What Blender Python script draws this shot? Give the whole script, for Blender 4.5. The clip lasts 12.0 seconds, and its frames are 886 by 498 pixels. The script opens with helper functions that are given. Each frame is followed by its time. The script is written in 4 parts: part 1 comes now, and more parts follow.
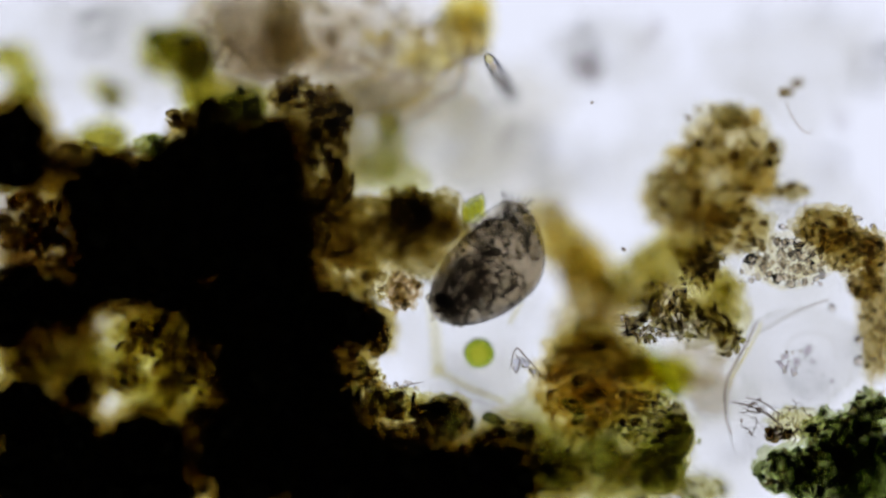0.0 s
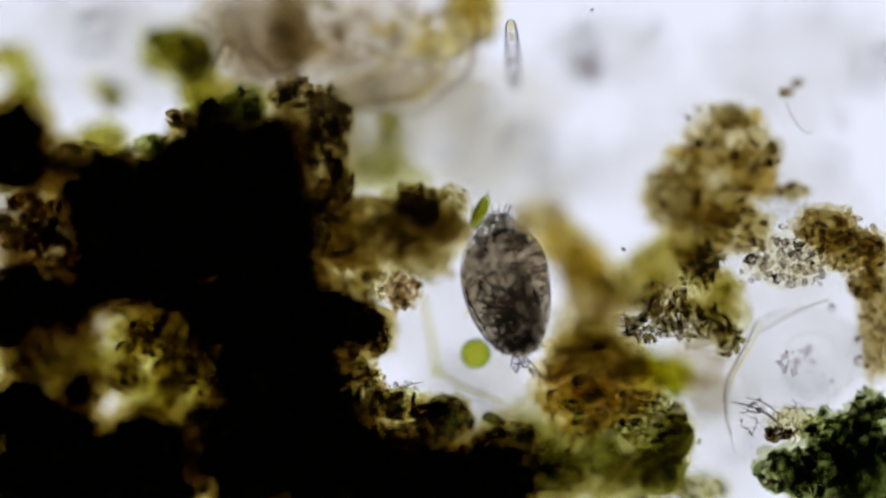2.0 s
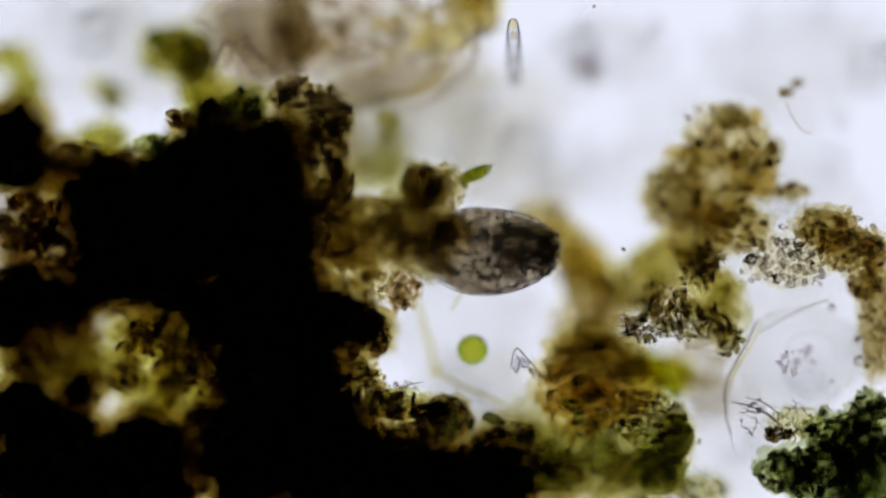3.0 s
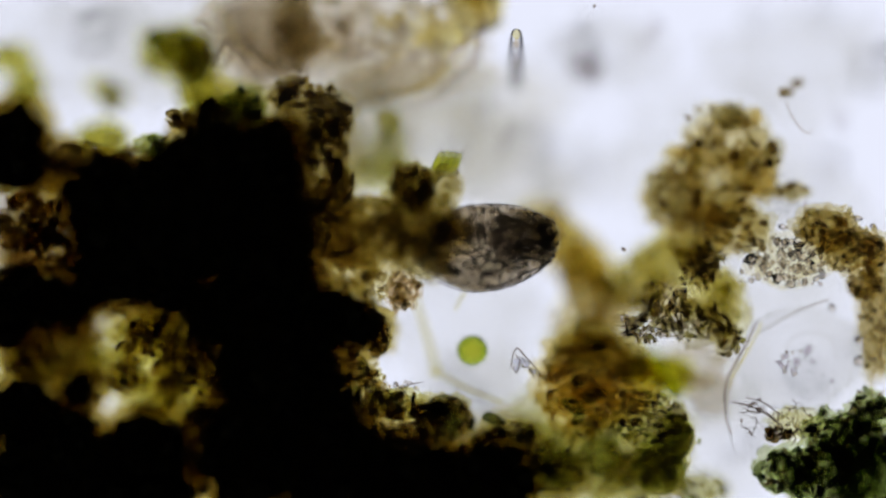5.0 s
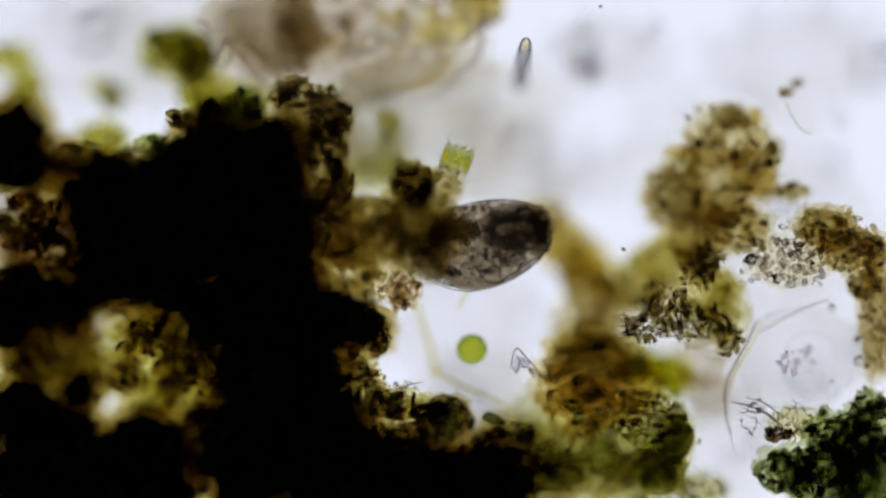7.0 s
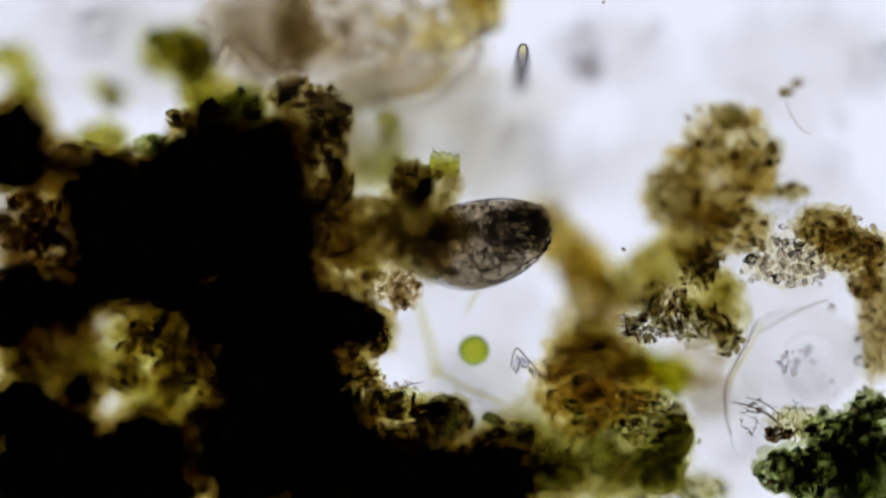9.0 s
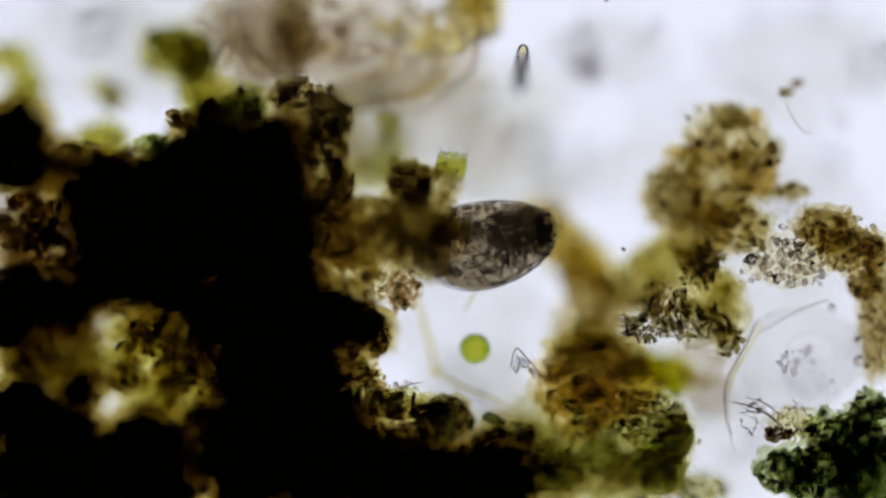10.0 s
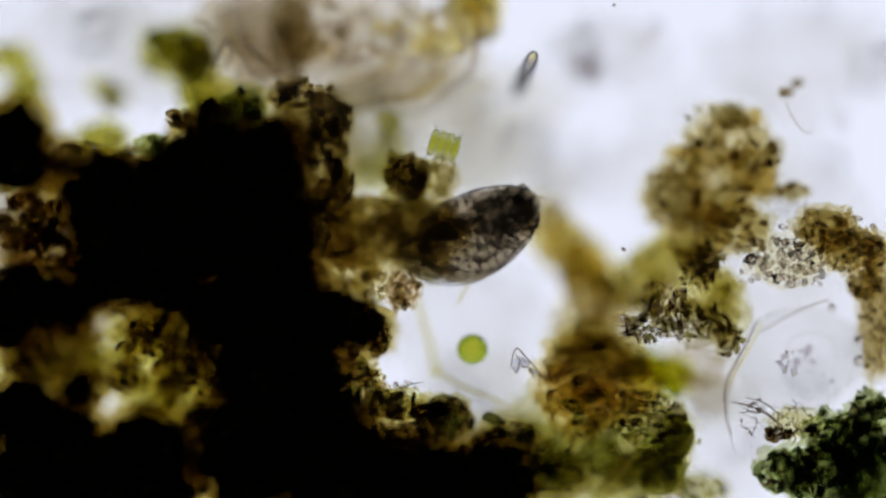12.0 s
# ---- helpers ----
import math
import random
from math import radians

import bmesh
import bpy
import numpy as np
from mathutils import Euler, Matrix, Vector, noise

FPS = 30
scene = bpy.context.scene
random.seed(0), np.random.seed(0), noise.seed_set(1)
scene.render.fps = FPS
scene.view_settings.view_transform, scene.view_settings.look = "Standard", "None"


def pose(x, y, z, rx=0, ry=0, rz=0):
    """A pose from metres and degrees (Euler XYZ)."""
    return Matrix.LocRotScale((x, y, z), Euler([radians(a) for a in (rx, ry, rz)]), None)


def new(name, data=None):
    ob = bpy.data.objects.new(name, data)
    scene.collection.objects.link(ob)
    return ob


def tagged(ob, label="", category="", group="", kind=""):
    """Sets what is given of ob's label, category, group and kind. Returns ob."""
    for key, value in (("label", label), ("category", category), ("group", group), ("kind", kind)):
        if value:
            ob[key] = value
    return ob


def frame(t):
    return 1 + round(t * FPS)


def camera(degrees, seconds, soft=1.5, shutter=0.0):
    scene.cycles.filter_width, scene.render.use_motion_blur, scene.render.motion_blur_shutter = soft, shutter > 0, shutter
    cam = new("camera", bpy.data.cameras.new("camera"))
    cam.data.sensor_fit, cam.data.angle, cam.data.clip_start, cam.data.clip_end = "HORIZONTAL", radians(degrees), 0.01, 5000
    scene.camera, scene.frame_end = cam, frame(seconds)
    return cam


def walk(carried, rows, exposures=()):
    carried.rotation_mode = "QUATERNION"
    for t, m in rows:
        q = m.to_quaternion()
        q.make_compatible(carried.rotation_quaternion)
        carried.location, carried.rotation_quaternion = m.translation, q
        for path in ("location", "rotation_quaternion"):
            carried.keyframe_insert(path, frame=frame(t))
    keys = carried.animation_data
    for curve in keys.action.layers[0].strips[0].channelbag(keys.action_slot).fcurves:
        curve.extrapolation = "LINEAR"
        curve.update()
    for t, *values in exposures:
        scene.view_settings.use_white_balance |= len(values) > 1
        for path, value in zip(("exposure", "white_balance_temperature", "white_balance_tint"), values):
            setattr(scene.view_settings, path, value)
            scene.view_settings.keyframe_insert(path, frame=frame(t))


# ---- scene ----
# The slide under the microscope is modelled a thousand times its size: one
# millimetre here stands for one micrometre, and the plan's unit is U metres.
U = 0.00037
FOCUS = 0.0722         # height of the focal plane above the slide
REACH = 4.15           # from the focal plane up to the objective


def spot(u, v, w=0.0):
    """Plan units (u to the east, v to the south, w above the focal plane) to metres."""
    return Vector(((u - 784) * U, (441 - v) * U, FOCUS + w * U))


# ---- camera ----
cam = camera(8.0, 12.0, soft=2.5)
cam.data.dof.use_dof = True
cam.data.dof.focus_distance = REACH
cam.data.dof.aperture_fstop = 0.17
cam.data.dof.aperture_blades = 0
walk(cam, [(0.0, pose(0, 0, FOCUS + REACH)), (12.0, pose(0, 0, FOCUS + REACH))])

# ---- world and light ----
world = bpy.data.worlds.new("dark_stage")
world.use_nodes = True
world.node_tree.nodes["Background"].inputs[0].default_value = (0.55, 0.6, 0.75, 1)
world.node_tree.nodes["Background"].inputs[1].default_value = 0.012
scene.world = world
scene.view_settings.exposure = 0.0
# Light goes through many thin layers of matter before it is spent.
scene.cycles.max_bounces = 40
scene.cycles.transmission_bounces = 40
scene.cycles.transparent_max_bounces = 40


# ---- materials ----
def material(name):
    m = bpy.data.materials.new(name)
    m.use_nodes = True
    t = m.node_tree
    t.nodes.clear()
    out = t.nodes.new("ShaderNodeOutputMaterial")
    return m, t, out


def ramp(t, stops, mode="LINEAR"):
    r = t.nodes.new("ShaderNodeValToRGB")
    r.color_ramp.interpolation = mode
    e = r.color_ramp.elements
    while len(e) < len(stops):
        e.new(0.5)
    for k, (p, c) in enumerate(stops):
        e[k].position = p
        e[k].color = (*c, 1) if len(c) == 3 else c
    return r


def grainy(t, scale, detail=4.0, rough=0.6):
    co = t.nodes.new("ShaderNodeTexCoord")
    n = t.nodes.new("ShaderNodeTexNoise")
    n.inputs["Scale"].default_value = scale
    n.inputs["Detail"].default_value = detail
    n.inputs["Roughness"].default_value = rough
    t.links.new(co.outputs["Object"], n.inputs["Vector"])
    return n


def matter(name, palette, ior=1.12, rough=0.12, solid=0.15, scale=60.0, fine=260.0, bump=0.4, mottle=0.15):
    """Wet organic matter that light passes through: each grain has a tint of its own."""
    m, t, out = material(name)
    L = t.links.new
    geo = t.nodes.new("ShaderNodeNewGeometry")
    n = len(palette)
    tint = ramp(t, [((k + 0.5) / n, c) for k, c in enumerate(palette)])
    big, small = grainy(t, scale), grainy(t, fine, 6.0, 0.7)
    add = t.nodes.new("ShaderNodeMath")
    add.operation = "MULTIPLY_ADD"
    add.inputs[1].default_value = 0.5
    L(big.outputs["Fac"], add.inputs[0])
    mul = t.nodes.new("ShaderNodeMath")
    mul.operation = "MULTIPLY"
    mul.inputs[1].default_value = 0.55
    L(geo.outputs["Random Per Island"], mul.inputs[0])
    L(mul.outputs[0], add.inputs[2])
    L(add.outputs[0], tint.inputs[0])
    shade = ramp(t, [(0.3, (1 - mottle,) * 3), (0.62, (1.0,) * 3)])
    L(small.outputs["Fac"], shade.inputs[0])
    mix = t.nodes.new("ShaderNodeMix")
    mix.data_type, mix.blend_type = "RGBA", "MULTIPLY"
    mix.inputs["Factor"].default_value = 1.0
    L(tint.outputs[0], mix.inputs["A"])
    L(shade.outputs[0], mix.inputs["B"])
    bmp = t.nodes.new("ShaderNodeBump")
    bmp.inputs["Strength"].default_value = bump
    bmp.inputs["Distance"].default_value = 0.002
    L(small.outputs["Fac"], bmp.inputs["Height"])
    refr = t.nodes.new("ShaderNodeBsdfRefraction")
    refr.inputs["IOR"].default_value = ior
    refr.inputs["Roughness"].default_value = rough
    L(mix.outputs["Result"], refr.inputs["Color"])
    L(bmp.outputs[0], refr.inputs["Normal"])
    dif = t.nodes.new("ShaderNodeBsdfPrincipled")
    dif.inputs["Roughness"].default_value = 0.55
    L(mix.outputs["Result"], dif.inputs["Base Color"])
    L(bmp.outputs[0], dif.inputs["Normal"])
    both = t.nodes.new("ShaderNodeMixShader")
    both.inputs[0].default_value = solid
    L(refr.outputs[0], both.inputs[1])
    L(dif.outputs[0], both.inputs[2])
    L(both.outputs[0], out.inputs["Surface"])
    return m


def opaque(name, dark, light, scale=80.0):
    """Dense, sooty humus that lets nothing through."""
    m, t, out = material(name)
    n = grainy(t, scale, 8.0, 0.7)
    r = ramp(t, [(0.35, dark), (0.7, light)])
    t.links.new(n.outputs["Fac"], r.inputs[0])
    p = t.nodes.new("ShaderNodeBsdfPrincipled")
    p.inputs["Roughness"].default_value = 0.8
    p.inputs["Specular IOR Level"].default_value = 0.15
    b = t.nodes.new("ShaderNodeBump")
    b.inputs["Strength"].default_value = 0.6
    b.inputs["Distance"].default_value = 0.003
    t.links.new(n.outputs["Fac"], b.inputs["Height"])
    t.links.new(b.outputs[0], p.inputs["Normal"])
    t.links.new(r.outputs[0], p.inputs["Base Color"])
    t.links.new(p.outputs[0], out.inputs["Surface"])
    return m


def glowing(name, colour, strength):
    m, t, out = material(name)
    e = t.nodes.new("ShaderNodeEmission")
    e.inputs[0].default_value = (*colour, 1)
    e.inputs[1].default_value = strength
    t.links.new(e.outputs[0], out.inputs["Surface"])
    return m


def veil(name, palette, scale=45.0, solid=0.02):
    """Thin, soft slime: it only tints the light."""
    m, t, out = material(name)
    L = t.links.new
    geo = t.nodes.new("ShaderNodeNewGeometry")
    n = grainy(t, scale, 5.0, 0.65)
    add = t.nodes.new("ShaderNodeMath")
    add.operation = "MULTIPLY_ADD"
    add.inputs[1].default_value = 0.35
    L(geo.outputs["Random Per Island"], add.inputs[0])
    mul = t.nodes.new("ShaderNodeMath")
    mul.operation = "MULTIPLY"
    mul.inputs[1].default_value = 0.7
    L(n.outputs["Fac"], mul.inputs[0])
    L(mul.outputs[0], add.inputs[2])
    k = len(palette)
    tint = ramp(t, [(0.2 + 0.65 * j / max(1, k - 1), c) for j, c in enumerate(palette)])
    L(add.outputs[0], tint.inputs[0])
    tr = t.nodes.new("ShaderNodeBsdfTransparent")
    L(tint.outputs[0], tr.inputs[0])
    d = t.nodes.new("ShaderNodeBsdfPrincipled")
    d.inputs["Roughness"].default_value = 0.5
    L(tint.outputs[0], d.inputs["Base Color"])
    mix = t.nodes.new("ShaderNodeMixShader")
    mix.inputs[0].default_value = solid
    L(tr.outputs[0], mix.inputs[1])
    L(d.outputs[0], mix.inputs[2])
    L(mix.outputs[0], out.inputs["Surface"])
    return m


M_LAMP = glowing("frosted_lamp_field", (0.782, 0.81, 0.955), 1.05)
M_HOUSE = opaque("black_lamp_housing", (0.02, 0.02, 0.02), (0.04, 0.04, 0.04), 20)
M_GLASS = veil("slide_glass", [(0.995, 0.995, 0.99), (1, 1, 1)], 6.0, 0.0)
M_SOOT = opaque("black_humus", (0.010, 0.006, 0.003), (0.05, 0.03, 0.015))
M_DARK = matter("dark_brown_humus", [(0.34, 0.26, 0.09), (0.72, 0.64, 0.38), (0.52, 0.43, 0.19), (0.85, 0.8, 0.58), (0.6, 0.51, 0.25)], 1.04, 0.05, 0.1)
M_BROWN = matter("brown_floc", [(0.77, 0.71, 0.45), (0.93, 0.905, 0.77), (0.87, 0.828, 0.61), (0.945, 0.932, 0.82), (0.65, 0.572, 0.32)], 1.03, 0.05, 0.03)
M_TAN = matter("tan_floc", [(0.965, 0.95, 0.87), (0.92, 0.88, 0.73), (0.96, 0.94, 0.84), (0.82, 0.75, 0.53), (0.975, 0.966, 0.9)], 1.03, 0.05, 0.015)
M_OLIVE = matter("olive_algal_slime", [(0.88, 0.86, 0.58), (0.8, 0.78, 0.45), (0.93, 0.91, 0.72), (0.7, 0.68, 0.36), (0.85, 0.83, 0.54)], 1.03, 0.05, 0.03)
M_GREEN = matter("dark_green_algal_cell", [(0.6, 0.64, 0.38), (0.78, 0.8, 0.55), (0.46, 0.5, 0.28), (0.7, 0.73, 0.52)], 1.04, 0.05, 0.05, fine=520.0, mottle=0.25)
M_ORANGE = matter("rusty_slime", [(0.94, 0.89, 0.62), (0.9, 0.83, 0.52), (0.95, 0.91, 0.71), (0.82, 0.71, 0.4)], 1.02, 0.05, 0.02)
M_AMBER = matter("amber_humus", [(0.93, 0.88, 0.65), (0.78, 0.67, 0.38), (0.97, 0.95, 0.86), (0.45, 0.32, 0.13), (0.89, 0.83, 0.56)], 1.04, 0.05, 0.03)
M_LIME = matter("lime_chloroplast", [(0.8, 0.83, 0.22), (0.74, 0.78, 0.16), (0.9, 0.9, 0.4)], 1.05, 0.08, 0.02, mottle=0.3)
M_CLEAR = matter("clear_cell_wall", [(0.985, 0.985, 0.985), (0.96, 0.96, 0.96)], 1.10, 0.02, 0.0, bump=0.1, mottle=0.06)
M_THREAD = matter("dark_thread", [(0.6, 0.55, 0.5), (0.78, 0.73, 0.68)], 1.15, 0.1, 0.1)
M_SILICA = matter("clear_silica", [(0.97, 0.97, 0.98), (0.92, 0.92, 0.95)], 1.25, 0.02, 0.01, bump=0.15, mottle=0.15)
M_BEAD = matter("smoky_bead", [(0.8, 0.73, 0.68), (0.62, 0.52, 0.48), (0.9, 0.85, 0.78)], 1.45, 0.03, 0.03)
M_SHELL = matter("clear_grey_lorica", [(0.94, 0.93, 0.92), (0.975, 0.97, 0.965)], 1.07, 0.0, 0.01, 40, 150, 0.2, 0.06)
V_BROWN = veil("brown_slime", [(0.82, 0.782, 0.59), (0.915, 0.892, 0.775), (0.966, 0.955, 0.89)])
V_HALO = veil("brown_halo", [(0.58, 0.5, 0.22), (0.75, 0.68, 0.38), (0.88, 0.83, 0.58)])
M_CRUMB = matter("glassy_crumb", [(0.93, 0.9, 0.82), (0.75, 0.68, 0.5), (0.96, 0.94, 0.9), (0.5, 0.4, 0.22)], 1.17, 0.03, 0.02)
M_SPECK = matter("dark_crumb", [(0.3, 0.22, 0.1), (0.6, 0.5, 0.3), (0.45, 0.36, 0.2)], 1.12, 0.05, 0.1)
V_UMBER = veil("umber_slime", [(0.58, 0.525, 0.36), (0.76, 0.715, 0.55), (0.9, 0.875, 0.75)])
V_DUSK = veil("dusky_slime", [(0.74, 0.71, 0.58), (0.85, 0.83, 0.73), (0.94, 0.93, 0.88)])
V_CREAM = veil("cream_haze", [(0.978, 0.974, 0.95), (0.988, 0.986, 0.972), (0.997, 0.996, 0.992)], 26)
V_TAN = veil("tan_slime", [(0.93, 0.88, 0.7), (0.962, 0.936, 0.825), (0.985, 0.976, 0.928)])
V_OLIVE = veil("olive_slime", [(0.8, 0.765, 0.49), (0.89, 0.865, 0.66), (0.96, 0.948, 0.84)])
V_MOSS = veil("pale_moss_slime", [(0.81, 0.8, 0.6), (0.9, 0.89, 0.74), (0.96, 0.955, 0.88)])
V_TUFT = veil("tuft_slime", [(0.72, 0.71, 0.33), (0.84, 0.83, 0.48), (0.94, 0.93, 0.7)])
V_GREEN = veil("green_slime", [(0.6, 0.64, 0.38), (0.75, 0.77, 0.54), (0.87, 0.88, 0.72)])
V_LIME = veil("lime_slime", [(0.8, 0.82, 0.2), (0.88, 0.88, 0.34), (0.94, 0.93, 0.5)])
V_RUST = veil("rust_slime", [(0.87, 0.79, 0.5), (0.925, 0.87, 0.67), (0.965, 0.94, 0.835)])
V_HAZE = veil("pale_mucus", [(0.89, 0.855, 0.775), (0.948, 0.928, 0.878), (0.982, 0.972, 0.948)], 22)
V_STRAWHAZE = veil("straw_haze", [(0.968, 0.96, 0.925), (0.98, 0.974, 0.95), (0.99, 0.986, 0.97)], 24)
V_GAP = veil("yellow_green_slime", [(0.77, 0.745, 0.4), (0.885, 0.865, 0.6), (0.965, 0.955, 0.83)])
V_FAWN = veil("fawn_slime", [(0.84, 0.79, 0.61), (0.9, 0.865, 0.735), (0.95, 0.93, 0.85)], 160)
V_SEPIA = veil("sepia_slime", [(0.75, 0.7, 0.51), (0.865, 0.83, 0.69), (0.945, 0.928, 0.845)])
V_RIDGE = veil("rusty_yellow_slime", [(0.935, 0.9, 0.75), (0.963, 0.942, 0.835), (0.985, 0.974, 0.918)])
V_BARK = veil("bark_brown_slime", [(0.68, 0.63, 0.44), (0.83, 0.79, 0.63), (0.93, 0.91, 0.81)])
V_MOTE = veil("grey_mote", [(0.91, 0.9, 0.895), (0.94, 0.932, 0.93), (0.97, 0.965, 0.965)])
V_COLUMN = veil("yellow_green_haze", [(0.86, 0.86, 0.62), (0.92, 0.92, 0.76), (0.965, 0.962, 0.89)])
V_DEEP = veil("deep_green_slime", [(0.42, 0.47, 0.28), (0.56, 0.6, 0.4), (0.7, 0.73, 0.54)], 120)
V_FRINGE = veil("dark_green_slime", [(0.6, 0.64, 0.45), (0.74, 0.77, 0.59), (0.86, 0.875, 0.74)], 120)
M_HUSK = matter("green_husk", [(0.88, 0.9, 0.76), (0.93, 0.94, 0.84)], 1.12, 0.02, 0.01, bump=0.3, mottle=0.1)
M_TEAL = matter("teal_green_grain", [(0.5, 0.55, 0.37), (0.7, 0.73, 0.53), (0.38, 0.43, 0.27), (0.62, 0.66, 0.47)], 1.06, 0.05, 0.04, fine=520.0, mottle=0.25)
M_BUBBLE = matter("clear_brown_bubble", [(0.97, 0.94, 0.9), (0.88, 0.82, 0.76), (0.985, 0.97, 0.95)], 1.32, 0.01, 0.0, bump=0.05, mottle=0.08)
V_ALGA = veil("green_cell_sap", [(0.78, 0.84, 0.5), (0.86, 0.9, 0.6), (0.92, 0.94, 0.7)], 200)
V_ROSY = veil("rosy_tan_slime", [(0.84, 0.77, 0.64), (0.9, 0.85, 0.75), (0.95, 0.92, 0.86)], 160)
M_VALVE = matter("clear_valve", [(0.985, 0.985, 0.985), (0.94, 0.94, 0.95)], 1.2, 0.01, 0.0, bump=0.1, mottle=0.05)
V_YELLOW = veil("yellow_mucus", [(0.93, 0.86, 0.5), (0.96, 0.92, 0.7), (0.98, 0.97, 0.85)], 25)
V_WATERHAZE = veil("water_haze", [(0.95, 0.945, 0.922), (0.974, 0.971, 0.958), (1.0, 1.0, 0.995)], 26)


# ---- mesh tools ----
rng = np.random.default_rng(7)
BALLS = {}


def ball(level):
    """Unit icosphere as arrays, made once."""
    if level not in BALLS:
        bm = bmesh.new()
        bmesh.ops.create_icosphere(bm, subdivisions=level, radius=1.0)
        vs = np.array([v.co[:] for v in bm.verts])
        fs = np.array([[v.index for v in f.verts] for f in bm.faces])
        bm.free()
        BALLS[level] = (vs, fs)
    return BALLS[level]


def mesh_of(name, verts, faces, mat, smooth=True):
    me = bpy.data.meshes.new(name)
    me.from_pydata(verts.tolist() if hasattr(verts, "tolist") else verts, [], faces.tolist() if hasattr(faces, "tolist") else faces)
    me.materials.append(mat)
    if smooth:
        me.polygons.foreach_set("use_smooth", [True] * len(me.polygons))
    me.update()
    return me


def part(name, me, parent, label="", at=None, kind=""):
    ob = new(name, me)
    ob.parent = parent
    if at is not None:
        ob.matrix_basis = at
    if label or kind:
        tagged(ob, label, "", "", kind)
    return ob


def turn_matrix():
    q = rng.normal(size=4)
    q /= np.linalg.norm(q)
    w, x, y, z = q
    return np.array([[1 - 2 * (y * y + z * z), 2 * (x * y - z * w), 2 * (x * z + y * w)],
                     [2 * (x * y + z * w), 1 - 2 * (x * x + z * z), 2 * (y * z - x * w)],
                     [2 * (x * z - y * w), 2 * (y * z + x * w), 1 - 2 * (x * x + y * y)]])


def pebble(level, lump=0.22):
    """One uneven grain about the origin, of radius about one."""
    vs, fs = ball(level)
    r = np.ones(len(vs))
    for k in range(4):
        d = rng.normal(size=3)
        r += lump * 0.5 * np.sin(vs @ d * (1.0 + 0.8 * k) + rng.uniform(0, 6.28)) / (0.7 + 0.4 * k)
    vs = vs * r[:, None] * rng.uniform(0.55, 1.4, 3)
    return vs @ turn_matrix().T, fs


def strew(places, sizes, level=2, lump=0.22):
    """Many uneven grains as one set of arrays."""
    vs, fs, base = [], [], 0
    kinds = [pebble(level, lump) for _ in range(14)]
    for p, s in zip(places, sizes):
        v, f = kinds[rng.integers(len(kinds))]
        vs.append(v @ turn_matrix().T * s + p)
        fs.append(f + base)
        base += len(v)
    return np.concatenate(vs), np.concatenate(fs)


def lump_core(lobe, level=4, rough=0.3, size=2.6):
    """A cauliflower-like body in the lobe (u, v, w, ru, rv, rw)."""
    u, v, w, ru, rv, rw = lobe
    vs, fs = ball(level)
    off = Vector(rng.uniform(-50, 50, 3))
    k = np.array([1 + rough * (noise.fractal(Vector(p) * size + off, 0.7, 2.1, 4) + 0.35 * noise.noise(Vector(p) * 9 + off)) for p in vs])
    vs = vs * k[:, None] * np.array([ru, rv, rw]) * U
    return vs + np.array(spot(u, v, w)), fs


def scatter(lobe, n, shell=0.0, flat=1.0, loose=0.3):
    """n places in a lobe; shell 0..1 keeps them to its rim."""
    u, v, w, ru, rv, rw = lobe
    d = rng.normal(size=(n, 3))
    d[:, 2] *= flat
    d /= np.linalg.norm(d, axis=1)[:, None]
    r = rng.uniform(shell ** 3, 1.0, n) ** (1 / 3)
    p = d * r[:, None] * np.array([ru, rv, rw]) * U + np.array(spot(u, v, w))
    stray = loose * min(ru, rv) * U
    warp = np.array([noise.noise_vector(Vector(q) / (34 * U)) + 0.5 * noise.noise_vector(Vector(q) / (11 * U)) for q in p])
    return p + warp * np.array([stray, stray, stray * 0.5])


def tube(points, radii, sides=8, wander=0.0):
    """A round thread along points (plan vectors), closed at its ends, as triangles."""
    pts = [Vector(p) for p in points]
    fine = []
    for k in range(len(pts) - 1):
        p0, p1, p2, p3 = pts[max(k - 1, 0)], pts[k], pts[k + 1], pts[min(k + 2, len(pts) - 1)]
        for j in range(6):
            s = j / 6
            fine.append(0.5 * (2 * p1 + (p2 - p0) * s + (2 * p0 - 5 * p1 + 4 * p2 - p3) * s * s + (3 * p1 - p0 - 3 * p2 + p3) * s ** 3))
    fine.append(pts[-1])
    n = len(fine)
    rad = np.interp(np.linspace(0, 1, n), np.linspace(0, 1, len(radii)), radii)
    vs, fs = [], []
    for k, p in enumerate(fine):
        d = (fine[min(k + 1, n - 1)] - fine[max(k - 1, 0)]).normalized()
        side = d.cross(Vector((0.13, 0.21, 0.97))).normalized()
        up = d.cross(side)
        q = p + Vector(rng.normal(size=3)) * wander
        for j in range(sides):
            a = 2 * math.pi * j / sides
            vs.append(q + (side * math.cos(a) + up * math.sin(a)) * rad[k])
    for k in range(n - 1):
        for j in range(sides):
            a, b = k * sides + j, k * sides + (j + 1) % sides
            fs += [(a, b, b + sides), (a, b + sides, a + sides)]
    for end in (0, n - 1):
        vs.append(fine[end])
        for j in range(sides):
            a, b = end * sides + j, end * sides + (j + 1) % sides
            fs.append((len(vs) - 1, b, a) if end == 0 else (len(vs) - 1, a, b))
    return np.array([v[:] for v in vs]), np.array(fs)


def thing(name, label, category, at=(0, 0, 0), group=""):
    ob = new(name)
    ob.empty_display_size = 0.01
    ob.location = at
    return tagged(ob, label, category, group)


